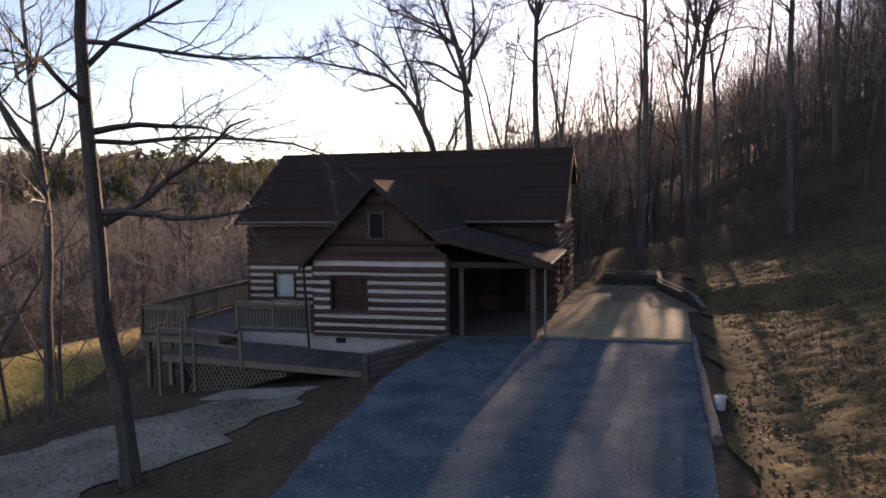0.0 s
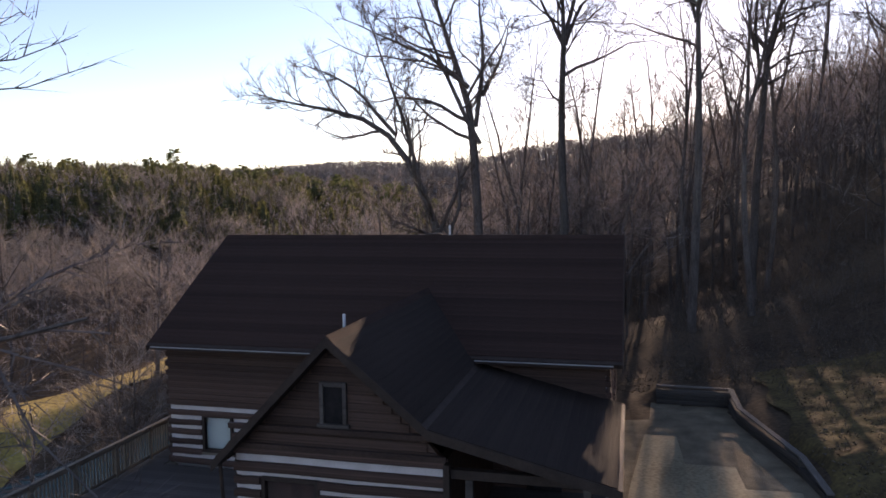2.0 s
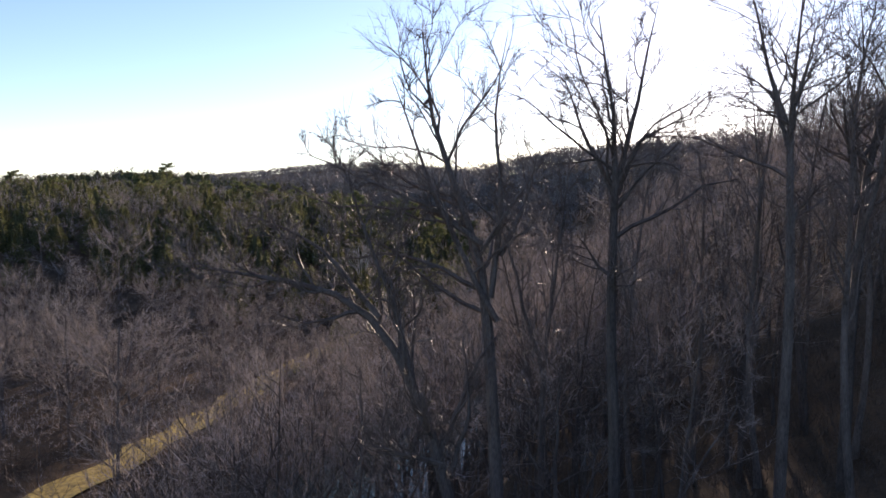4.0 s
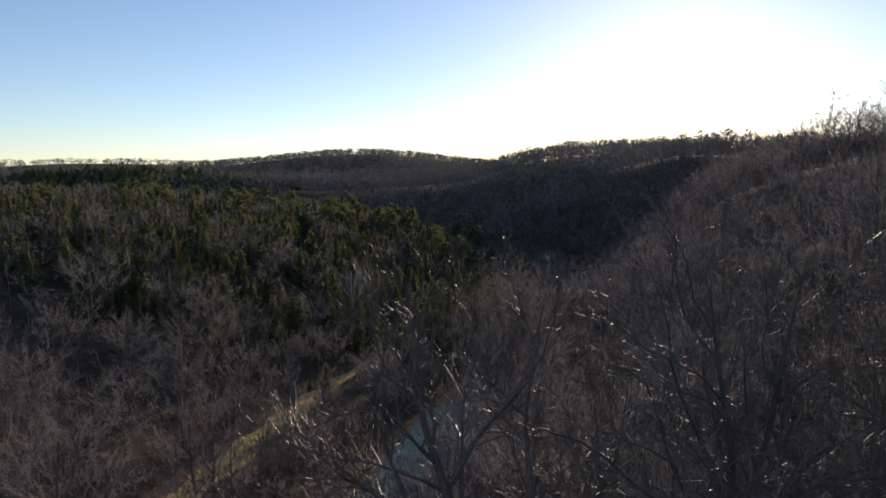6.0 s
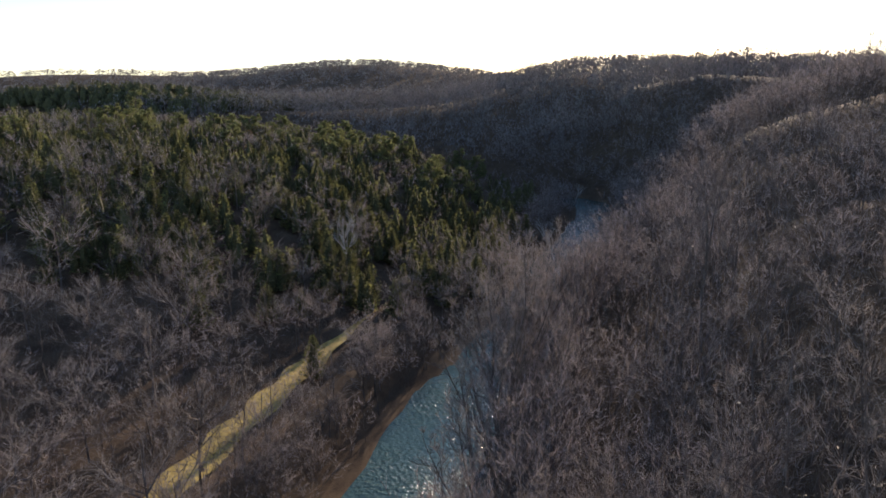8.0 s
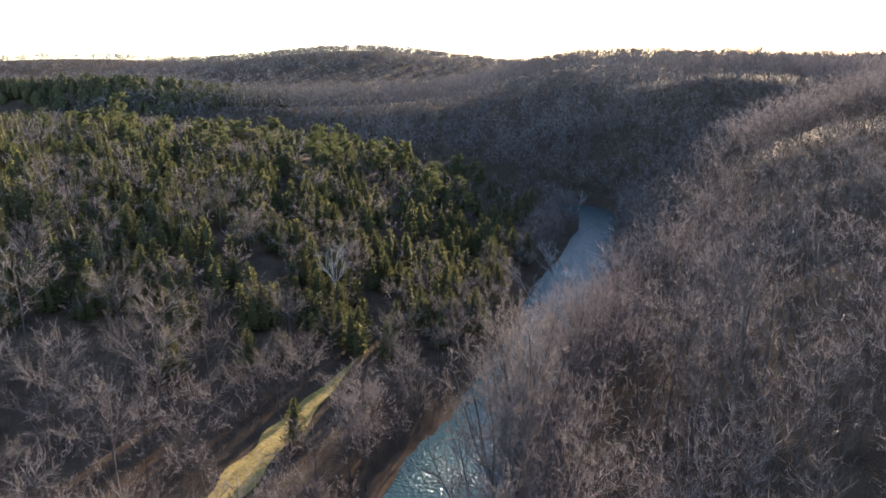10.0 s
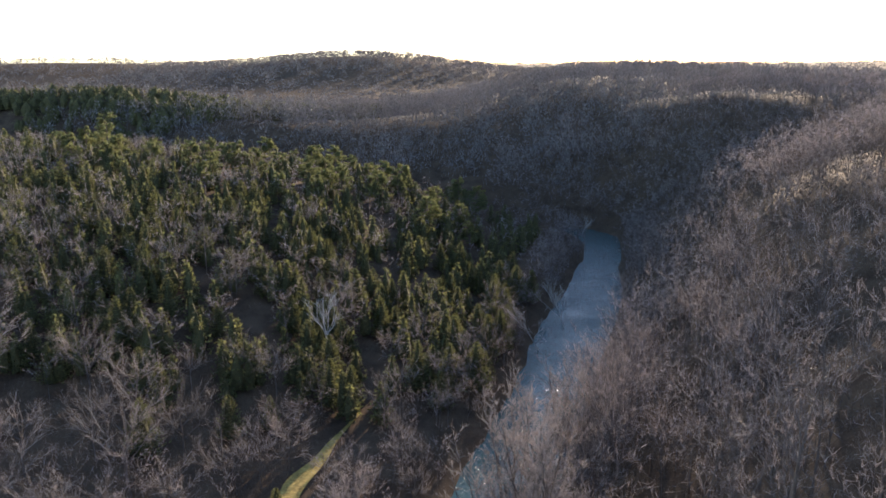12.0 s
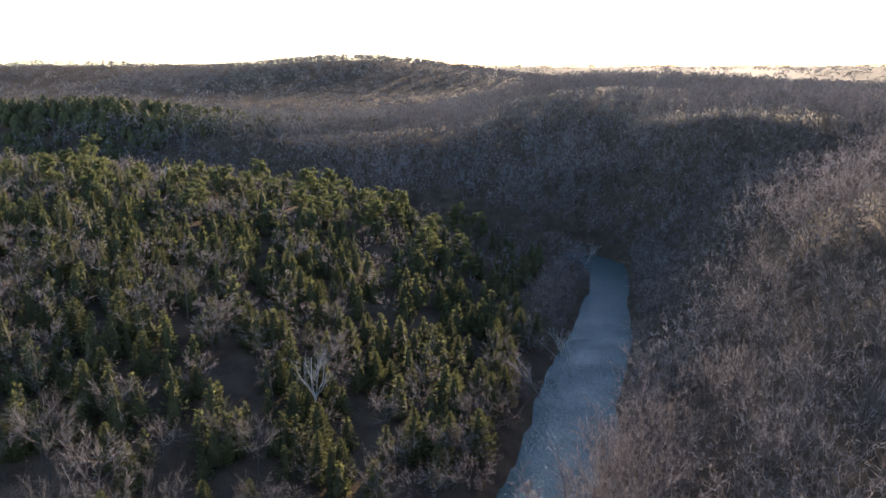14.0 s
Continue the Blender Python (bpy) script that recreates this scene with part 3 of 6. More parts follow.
def roof_plane(name, p0, p1, along, label, step=0.2, thick=0.14, me=None):
    """A sloping roof slab from the upper edge p0 to the lower edge p1 (corner points), drawn out along a vector, with its shingle courses."""
    p0, p1, along = Vector(p0), Vector(p1), Vector(along)
    down = p1 - p0
    n = along.cross(down).normalized()
    if n.z < 0:
        n = -n
    bm = bmesh.new()
    top = [bm.verts.new(p) for p in (p0, p0 + along, p1 + along, p1)]
    low = [bm.verts.new(p - n * thick) for p in (p0, p0 + along, p1 + along, p1)]
    bm.faces.new(top)
    bm.faces.new(low[::-1])
    for i in range(4):
        bm.faces.new((top[i], low[i], low[(i + 1) % 4], top[(i + 1) % 4]))
    ob = part(name, bm, TRIM, cabin, label)
    count = int(down.length / step)
    x, dv = along.normalized(), down.normalized()
    for k in range(count):
        start = p0 + dv * (step * (k + 0.5)) + n * 0.012
        yv = n.cross(x)
        m = Matrix((x, yv, n)).transposed().to_4x4()
        c = new("shingle_course", me or COURSE)
        c.parent = ob
        c.matrix_local = Matrix.Translation(start) @ m @ Matrix.Rotation(radians(1.6 if yv.dot(dv) > 0 else -1.6), 4, "X") @ Matrix.Diagonal((along.length, step * 1.18, 0.02, 1))
    return ob


RX0, RX1 = -10.55, 3.52
roof_plane("main_roof", (RX0, RIDGE_Y, RIDGE_Z), (RX0, 4.98, EAVE_Z), (RX1 - RX0, 0, 0), "dark brown asphalt shingle roof slope")
BACK_Z = RIDGE_Z - 0.29 * (14.72 - RIDGE_Y)     # the back slope is shallower
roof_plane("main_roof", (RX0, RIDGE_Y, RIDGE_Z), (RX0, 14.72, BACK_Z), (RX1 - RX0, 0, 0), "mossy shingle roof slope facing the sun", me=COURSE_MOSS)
for gx in (MX0, MX1 - 0.16):
    part("gable_infill", extrude([(RIDGE_Y, RIDGE_Z - 0.2), (14.5, EAVE_Z - 0.1), (14.5, BACK_Z - 0.12)], gx, gx + 0.16, "x"), BOARD, cabin)
part("rear_wall_top", boxed(MX0 + 0.17, MX1 - 0.17, 14.34, 14.5, EAVE_Z - 0.1, BACK_Z - 0.12), BOARD, cabin)
part("ridge_cap", extrude([(RIDGE_Y - 0.16, RIDGE_Z - 0.06), (RIDGE_Y, RIDGE_Z + 0.05), (RIDGE_Y + 0.16, RIDGE_Z - 0.06), (RIDGE_Y, RIDGE_Z - 0.0)], RX0, RX1, "x"), SHINGLE, cabin)
WF = -0.42                                # the wing roof's front edge
roof_plane("wing_roof", (PEAK_X, WF, PEAK_Z), (-5.08, WF, 2.38), (0, 7.4 - WF, 0), "steep shingle roof slope of the front wing")
# the other slope flattens towards the porch
KNEE = (-0.2, 3.42)
roof_plane("wing_roof", (PEAK_X, WF, PEAK_Z), (KNEE[0], WF, KNEE[1]), (0, 7.2 - WF, 0), "grey roof slope running down to the porch", me=COURSE_GREY)
roof_plane("porch_roof", (KNEE[0], WF, KNEE[1]), (3.6, WF, 2.5), (0, 5.45 - WF, 0), "low grey porch roof with a sunlit corner", me=COURSE_GREY)
part("ridge_cap", extrude([(PEAK_X - 0.16, PEAK_Z - 0.13), (PEAK_X, PEAK_Z + 0.04), (PEAK_X + 0.16, PEAK_Z - 0.1), (PEAK_X, PEAK_Z - 0.01)], WF, 7.5, "y"), SHINGLE, cabin)
for x0, x1 in ((-10.35, -5.1), (-0.35, 3.3)):
    g = part("gutter", extrude([(4.86, EAVE_Z - 0.02), (4.86, EAVE_Z - 0.1), (4.97, EAVE_Z - 0.1), (4.97, EAVE_Z - 0.02), (4.955, EAVE_Z - 0.02), (4.955, EAVE_Z - 0.085), (4.875, EAVE_Z - 0.085), (4.875, EAVE_Z - 0.02)], x0, x1, "x"), TRIM, cabin, "brown gutter with a worn pale lip")
    part("gutter_lip", boxed(x0, x1, 4.845, 4.858, EAVE_Z - 0.035, EAVE_Z - 0.005), GUTTER, g)
for xr in (RX0 - 0.035, RX1 + 0.003):
    for sgn in (-1, 1):
        prof = [(RIDGE_Y, RIDGE_Z + 0.02), (RIDGE_Y + sgn * 4.87, EAVE_Z + 0.0), (RIDGE_Y + sgn * 4.87, EAVE_Z - 0.2), (RIDGE_Y, RIDGE_Z - 0.2)]
        part("rake_board", extrude(prof, xr, xr + 0.032, "x"), TRIM, cabin)
for q in ((-5.08, 2.38), KNEE):
    prof = [(PEAK_X, PEAK_Z + 0.02), (q[0], q[1] + 0.02), (q[0], q[1] - 0.2), (PEAK_X, PEAK_Z - 0.2)]
    part("rake_board", extrude(prof, WF - 0.036, WF - 0.003, "y"), TRIM, cabin)
part("rake_board", extrude([KNEE, (3.6, 2.5), (3.6, 2.3), (KNEE[0], KNEE[1] - 0.2)], WF - 0.036, WF - 0.003, "y"), TRIM, cabin)
part("plumbing_vent", post(bmesh.new(), (-2.9, 2.0, 4.4), (-2.9, 2.0, 5.3), 0.04, 0.04), PIPE, cabin, "white plastic vent pipe")
part("plumbing_vent", post(bmesh.new(), (-2.3, 10.3, 6.2), (-2.3, 10.3, 7.05), 0.04, 0.04), PIPE, cabin, "white plastic vent pipe")
cap = part("roof_vent", boxed(-3.1, -2.6, 10.3, 10.6, 6.3, RIDGE_Z + 0.02, 0.03), TRIM, cabin, "low brown roof vent behind the ridge")
part("vent_hood", boxed(-3.14, -2.56, 10.26, 10.64, RIDGE_Z + 0.025, RIDGE_Z + 0.06, 0.02), TRIM, cap)

# porch: posts, beam, floor
for px in (0.55, 2.92):
    part("porch_post", boxed(px - 0.08, px + 0.08, -0.02, 0.14, 0.04, 2.3, 0.012), DECK, cabin, "square weathered porch post")
part("downspout", post(bmesh.new(), (3.3, 0.1, 2.28), (3.3, 0.1, 0.05), 0.035, 0.035), METAL, cabin, "thin grey downspout")
part("porch_beam", boxed(0.06, 3.45, -0.03, 0.15, 2.305, 2.5, 0.01), TRIM, cabin)
# Floor and added door are coloured dark, standing in for the porch's shade.
part("porch_floor", boxed(0.07, 3.1, -0.1, 5.37, -0.3, 0.035, 0.01), DECK, cabin, "concrete porch floor with shade put into its dark colour")
part("porch_door", boxed(1.0, 1.95, 5.2, 5.262, 0.05, 2.05, 0.01), DARK, cabin, "entrance door added under the porch, near-black like its shade")
part("corner_board", boxed(WX1 - 0.02, WX1 + 0.12, -0.14, 0.06, -0.1, 2.62, 0.01), TRIM, cabin)
part("downspout", post(bmesh.new(), (-5.0, -0.2, 2.3), (-4.92, -0.08, -0.75), 0.045, 0.045), TRIM, cabin)

# ---- deck, ramp ----
deck = thing("deck", HOUSE, "grey wooden deck with a railed edge on posts beside the cabin", "deck")
DZ = -0.1
frame_bm = boxed(-11.0, -9.96, -1.0, 12.0, DZ - 0.26, DZ - 0.04)
box(frame_bm, -9.95, -4.8, 0.35, 5.3, DZ - 0.26, DZ - 0.04)
box(frame_bm, -9.95, -7.9, -1.0, 0.345, DZ - 0.26, DZ - 0.04)
part("deck_frame", frame_bm, RAILWOOD, deck, "pale rim joists")
y = -0.95
while y < 12.0:
    x1 = -4.8 if 0.42 < y < 5.2 else (-7.9 if y <= 0.42 else -10.3)
    bar("deck_board", DECKBOARD, deck, (-11.05, y, DZ - 0.018), x1 + 11.05, 0.138, 0.036)
    y += 0.145


def railing(parent, p, q, high=1.0, gap=0.13, z=DZ):
    """Posts, two rails and separate balusters from p to q."""
    p, q = Vector((*p, z)), Vector((*q, z))
    run = (q - p).length
    yaw = math.degrees(math.atan2(q.y - p.y, q.x - p.x))
    n = max(1, round(run / 1.7))
    for k in range(n + 1):
        c = p.lerp(q, k / n)
        part("rail_post", boxed(c.x - 0.05, c.x + 0.05, c.y - 0.05, c.y + 0.05, z, z + high + 0.02, 0.008), RAILWOOD, parent)
    up = Vector((0, 0, 1))
    for h, w, t in ((high + 0.04, 0.14, 0.04), (high - 0.06, 0.04, 0.09), (0.1, 0.04, 0.09)):
        bar("rail", BALUSTER, parent, p + up * h, run, w, t, yaw)
    k = gap
    while k < run - 0.05:
        c = p.lerp(q, k / run) + up * 0.1
        bar("baluster", BALUSTER, parent, c, high - 0.16, 0.04, 0.04, yaw, -90)
        k += gap


railing(deck, (-10.95, -0.95), (-10.95, 11.9))
railing(deck, (-10.95, -0.95), (-9.2, -0.95))
railing(deck, (-7.95, 0.4), (-5.1, 0.45))
for x, y in ((-10.8, -0.85), (-9.9, -0.85), (-9.25, -0.9), (-8.0, -0.85), (-10.8, 3.0), (-10.8, 7.0), (-10.8, 11.0)):
    g = float(land(*[(HOUSE @ Vector((x, y, 0)))[i] for i in (0, 1)]))
    part("support_post", boxed(x - 0.08, x + 0.08, y - 0.08, y + 0.08, g - 0.3, DZ - 0.26, 0.01), RAILWOOD, deck, "rough support post")
part("deck_skirt", boxed(-7.9, -4.8, 0.3, 0.345, DZ - 0.7, DZ - 0.05, 0.006), BLOCK, deck, "pale skirt under the deck edge")

ramp = thing("wooden_ramp", HOUSE, "grey wooden access ramp with rails and lattice skirt", "ramp")
rz = lambda x: -0.42 - 0.045 * (x + 8.0)
k = -9.2
while k < -1.75:
    bar("ramp_board", DECKBOARD, ramp, (k, -2.45, (-0.42 if k < -7.9 else rz(k)) - 0.018), 2.45 if k < -4.9 else 2.2, 0.138, 0.036, 90)
    k += 0.145
for ya in (-2.5, -0.12):
    part("ramp_stringer", extrude([(-9.2, -0.44), (-7.9, -0.46), (-1.7, rz(-1.7) - 0.02), (-1.7, rz(-1.7) - 0.2), (-7.9, -0.68), (-9.2, -0.68)], ya, ya + 0.05, "y"), RAILWOOD, ramp, "pale edge board of the ramp")
for x, h in ((-9.2, 0.9), (-8.35, 0.9), (-7.9, 0.9), (-6.2, 0.95)):
    z = -0.42 if x < -7.9 else rz(x)
    part("rail_post", boxed(x - 0.05, x + 0.05, -2.56, -2.46, z - (1.6 if x < -7.0 else 0.3), z + h, 0.008), RAILWOOD, ramp)
for h in (0.45, 0.85):
    bar("rail", BALUSTER, ramp, (-9.2, -2.51, -0.42 + h), 1.3, 0.04, 0.09)
    bar("rail", BALUSTER, ramp, (-7.9, -2.51, -0.42 + h), 1.72, 0.04, 0.09, 0, 5)
# Solid sheet coloured near-black in place of the shade under the ramp.
lat = part("lattice_skirt", extrude([(-8.35, -0.7), (-4.4, -0.86), (-4.4, -0.9), (-8.35, -1.9)], -2.46, -2.44, "y"), DARK, ramp, "near-black sheet standing in for the shaded hollow behind diagonal lattice")
for i in range(26):
    x = -8.3 + i * 0.155
    depth = 1.2 * (1 - (x + 8.35) / 4.1)
    if depth < 0.12:
        break
    run = depth * 1.15
    bar("lattice_slat", SLAT, lat, (x, -2.485, -0.7 - 0.02 * i * 0.3), run, 0.008, 0.035, 0, 60)
    bar("lattice_slat", SLAT, lat, (x + 0.55 * depth, -2.475, -0.72 - 0.02 * i * 0.3), run, 0.008, 0.035, 0, 120)

bm = bmesh.new()
base = [(-7.0, -3.7), (-6.6, -2.75), (-3.1, -3.35), (-3.9, -4.6)]
lo = [bm.verts.new((x, y, -1.55)) for x, y in base]
hi = [bm.verts.new((x, y, float(land(*(HOUSE @ Vector((x, y, 0)))[:2])) + 0.05)) for x, y in base]
bm.faces.new(hi)
bm.faces.new(lo[::-1])
for i in range(4):
    bm.faces.new((lo[i], lo[(i + 1) % 4], hi[(i + 1) % 4], hi[i]))
pad = new("concrete_pad", shape(bm, "concrete_pad", PADMAT))
pad.matrix_world = HOUSE
tagged(pad, "worn grey concrete pad at the foot of the ramp", "pad", kind="structure")

# low timber wall between the drive and the sunken bed
bed = thing("low_retaining_wall", HOUSE, "low weathered timber wall between driveway and sunken front bed", "wall", kind="structure")
a, b = Vector((0.12, -0.25, 0)), Vector((-1.45, -3.75, 0))
yaw = math.degrees(math.atan2(b.y - a.y, b.x - a.x))
for k in range(5):
    bar("timber", LOWTIMBER, bed, (a.x, a.y, -0.75 + 0.19 * k), (b - a).length, 0.2, 0.188, yaw)
bar("cap_board", CAPBOARD, bed, (a.x, a.y, 0.125), (b - a).length, 0.26, 0.04, yaw)
part("end_post", boxed(-1.58, -1.36, -3.9, -3.68, -1.2, 0.17, 0.015), DECK, bed)

# ---- concrete parking pad and its back walls ----
bm = bmesh.new()
base = [(3.12, 0.2), (7.85, 0.2), (8.15, 6.35), (6.75, 6.3), (6.7, 7.9), (5.3, 7.9), (5.2, 10.4), (4.2, 10.4), (3.75, 6.0), (3.4, 1.2), (3.12, 0.9)]
lo = [bm.verts.new((x, y, -0.6)) for x, y in base]
hi = [bm.verts.new((x, y, 0.12)) for x, y in base]
bm.faces.new(hi)
bm.faces.new(lo[::-1])
for i in range(len(base)):
    bm.faces.new((lo[i], lo[(i + 1) % len(base)], hi[(i + 1) % len(base)], hi[i]))
apron = new("parking_pad", shape(bm, "parking_pad", CONCRETE))
apron.matrix_world = HOUSE
tagged(apron, "concrete parking pad with sunlit stripes beside the cabin", "pavement", kind="structure")

bm = bmesh.new()
rim = [(3.12, 0.9), (3.4, 1.2), (8.15, 6.3), (8.7, 6.2), (7.5, 12.4), (7.4, 14.6), (4.5, 14.6), (4.4, 12.4), (3.15, 12.0)]
bm.faces.new([bm.verts.new((x, y, 0.03)) for x, y in rim])
yard_gravel = new("gravel_yard", shape(bm, "gravel_yard", TANGRAVEL))
yard_gravel.matrix_world = HOUSE
tagged(yard_gravel, "tan gravel and leaf litter behind the parking pad", "gravel", kind="structure")

back = thing("retaining_wall", HOUSE, "dark timber retaining wall with pale cap behind the pad", "wall", kind="structure")
line = [(4.7, 14.6, 0.66), (7.36, 14.5, 0.66), (7.42, 12.6, 0.5), (8.5, 8.1, 0.45), (8.75, 6.0, 0.2)]
for (xa, ya, za), (xb, yb, zb) in zip(line, line[1:]):
    run, yaw = math.hypot(xb - xa, yb - ya), math.degrees(math.atan2(yb - ya, xb - xa))
    tilt = -math.degrees(math.atan2(zb - za, run))
    z = -0.1
    while z < min(za, zb):
        bar("timber", TIMBER, back, (xa, ya, z), run, 0.22, 0.195, yaw)
        z += 0.2
    bar("cap_board", CAPBOARD, back, (xa, ya, za + 0.06), run, 0.2, 0.05, yaw, tilt)

# ---- small things beside the drive ----
edge = thing("edging_log", pose(0, 0, 0), "long weathered log lying along the driveway edge", "log")
a, b = Vector((5.35, 17.6, 0)), Vector((8.0, 27.6, 0))
a.z, b.z = float(land(a.x, a.y)) + 0.1, float(land(b.x, b.y)) + 0.1
pts = [a.lerp(b, k / 8) + Vector((0.025 * math.sin(k * 2.1), 0, 0)) for k in range(9)]
part("trunk", mesh_of("edging_log", *(lambda n: ([tuple(p + Vector((math.cos(i * math.pi / 4) * (0.11 - 0.004 * k), 0, math.sin(i * math.pi / 4) * (0.11 - 0.004 * k)))) for k, p in enumerate(pts) for i in range(8)],
     [(k * 8 + i, k * 8 + (i + 1) % 8, k * 8 + 8 + (i + 1) % 8, k * 8 + 8 + i) for k in range(8) for i in range(8)] + [tuple(range(8)), tuple(range(71, 63, -1))]))(0), PALELOG), None, edge)
bx, by = 6.2, 19.9
bucket = thing("bucket", pose(bx, by, float(land(bx, by)) - 0.02) @ Matrix.Scale(0.85, 4), "white plastic bucket standing beside the driveway", "bucket")
bm = bmesh.new()
rings = [(0.0, 0.0), (0.12, 0.0), (0.15, 0.33), (0.162, 0.34), (0.162, 0.37), (0.145, 0.37), (0.115, 0.02), (0.0, 0.02)]
prev = None
for r, z in rings:
    ring = [bm.verts.new((r * math.cos(i * math.pi / 8), r * math.sin(i * math.pi / 8), z)) for i in range(16)] if r else [bm.verts.new((0, 0, z))]
    if prev:
        for i in range(16):
            q = [prev[i % len(prev)], prev[(i + 1) % len(prev)], ring[(i + 1) % len(ring)], ring[i % len(ring)]]
            bm.faces.new(list(dict.fromkeys(q)))
    prev = ring
part("pail", bm, PLASTIC, bucket)
bm = bmesh.new()
for k in range(8):
    a0, a1 = math.pi * k / 8, math.pi * (k + 1) / 8
    post(bm, (0.16 * math.cos(a0), -0.05 * math.sin(a0), 0.345 - 0.1 * math.sin(a0)), (0.16 * math.cos(a1), -0.05 * math.sin(a1), 0.345 - 0.1 * math.sin(a1)), 0.004, 0.004, 5)
part("handle", bm, METAL, bucket, "thin wire handle")

# ---- trees ----
def tube(path, radii, sides):
    """The triangles of a tapered tube along a path."""
    path, radii = np.asarray(path, float), np.asarray(radii, float)
    d = np.gradient(path, axis=0)
    d /= np.linalg.norm(d, axis=1)[:, None] + 1e-9
    ref = np.where(np.abs(d[:, 2:3]) > 0.9, np.array([[1.0, 0, 0]]), np.array([[0, 0, 1.0]]))
    a = np.cross(d, ref)
    a /= np.linalg.norm(a, axis=1)[:, None] + 1e-9
    b = np.cross(d, a)
    ang = np.linspace(0, 2 * math.pi, sides, endpoint=False)
    ring = path[:, None] + radii[:, None, None] * (np.cos(ang)[None, :, None] * a[:, None] + np.sin(ang)[None, :, None] * b[:, None])
    nxt = np.roll(ring, -1, axis=1)
    t1 = np.stack([ring[:-1], ring[1:], nxt[:-1]], 2)
    t2 = np.stack([nxt[:-1], ring[1:], nxt[1:]], 2)
    return np.concatenate([t1.reshape(-1, 3, 3), t2.reshape(-1, 3, 3)])


def limb(rng, start, way, length, n, wander, lift):
    """A wandering path."""
    step = length / (n - 1)
    p, d, out = np.array(start, float), np.array(way, float), [np.array(start, float)]
    for _ in range(n - 1):
        d = d + rng.normal(0, wander, 3) + np.array([0, 0, lift])
        d /= np.linalg.norm(d)
        p = p + d * step
        out.append(p)
    return np.array(out)


def aside(rng, d, spread):
    """A direction that leaves d by about spread radians."""
    v = rng.normal(0, 1, 3)
    v -= v.dot(d) * d
    v /= np.linalg.norm(v) + 1e-9
    return d * math.cos(spread) + v * math.sin(spread)


def bare_tree_meshes(seed, height, girth, limbs=11, subs=6, twigs=6, first=0.35, lean=(0, 0), fork=0.0, reach=0.42, droop=0.05, thin=0.012, m=5, bias=(0, 0, 0), sub=0.012, spine=None, arms=(), wander=0.16, spread=(0.75, 1.25), within=None, mat=None, tip=1.3):
    """Trunk with limbs, and the crown of fine twigs, of one leafless tree. spine: the trunk's course; arms: the courses of the chief limbs."""
    rng = np.random.default_rng(seed)
    wood, fine = [], []
    knots = 8 if thin < 0.011 else 6
    way = np.array([lean[0], lean[1], 1.0])
    way /= np.linalg.norm(way)

    def course(points, n):
        p = np.array(points, float)
        f = np.linspace(0, 1, len(p))
        g = np.linspace(0, 1, n)
        q = np.stack([np.interp(g, f, p[:, k]) for k in range(3)], 1)
        q[1:-1] = (q[:-2] + 2 * q[1:-1] + q[2:]) / 4
        q[1:] += np.cumsum(rng.normal(0, 0.04, (n - 1, 3)), 0)
        return q
    main = course(spine, 13) if spine else limb(rng, (0, 0, -0.6), way, height + 0.6, 13, 0.05, 0.04)
    stems = [(main, girth, first)]
    if fork:
        k = int(13 * fork)
        d = aside(rng, (main[k + 1] - main[k]) / np.linalg.norm(main[k + 1] - main[k]), 0.5)
        stems.append((limb(rng, main[k], d, height * (1 - fork) * 0.95, 9, 0.07, 0.08), girth * 0.6, 0.15))
    for arm in arms:
        stems.append((course(arm, 9), girth * 0.42, 0.12))

    def shoots(lp, lr, length, count):
        n = len(lp)
        for s in range(count):
            q = rng.uniform(0.2, 0.98) * (n - 1)
            j = min(int(q), n - 2)
            sp = lp[j] + (lp[j + 1] - lp[j]) * (q - j)
            sd = (lp[j + 1] - lp[j]) / np.linalg.norm(lp[j + 1] - lp[j])
            sl = length * rng.uniform(0.22, 0.5)
            spath = limb(rng, sp, aside(rng, sd, rng.uniform(0.4, 0.95)), sl, m, wander * 1.2, droop * 1.5)
            sr = max(sub, np.interp(q, range(n), lr) * 0.5)
            fine.append(tube(spath, sr * (1 - 0.8 * np.linspace(0, 1, m)), 3))
            e = rng.uniform(0.1, 1.0, twigs) * (m - 1)
            j = np.minimum(e.astype(int), m - 2)
            seg = spath[j + 1] - spath[j]
            tp = spath[j] + seg * (e - j)[:, None]
            td = seg / np.linalg.norm(seg, axis=1)[:, None] + rng.normal(0, 0.5, (twigs, 3)) + np.array([0, 0, 0.15])
            td /= np.linalg.norm(td, axis=1)[:, None]
            side = np.cross(td, rng.normal(0, 1, (twigs, 3)))
            side *= thin / np.linalg.norm(side, axis=1)[:, None]
            tl = (rng.uniform(0.35, 1.0, twigs) * min(tip, sl * 0.7))[:, None]
            # each twig bends once on its way
            mid = tp + td * tl * 0.5
            end = mid + (td + rng.normal(0, 0.4, (twigs, 3)) + np.array([0, 0, 0.1])) * tl * 0.5
            fine.append(np.stack([tp - side, tp + side, mid], 1))
            fine.append(np.stack([mid - side * 0.6, mid + side * 0.6, end], 1))
    for number, (path, g, lo) in enumerate(stems):
        n = len(path)
        rad = g * (1 - 0.93 * np.linspace(0, 1, n) ** 1.3)
        if number == 0:
            rad[0] *= 1.35
        wood.append(tube(path, rad, 7))
        span = float(np.linalg.norm(np.diff(path, axis=0), axis=1).sum())
        many = limbs if number == 0 else max(4, limbs // 2)
        for i in range(many):
            f = min(lo + (0.97 - lo) * (i + rng.random()) / many, 0.97)
            k = f * (n - 1)
            j = min(int(k), n - 2)
            p = path[j] + (path[j + 1] - path[j]) * (k - j)
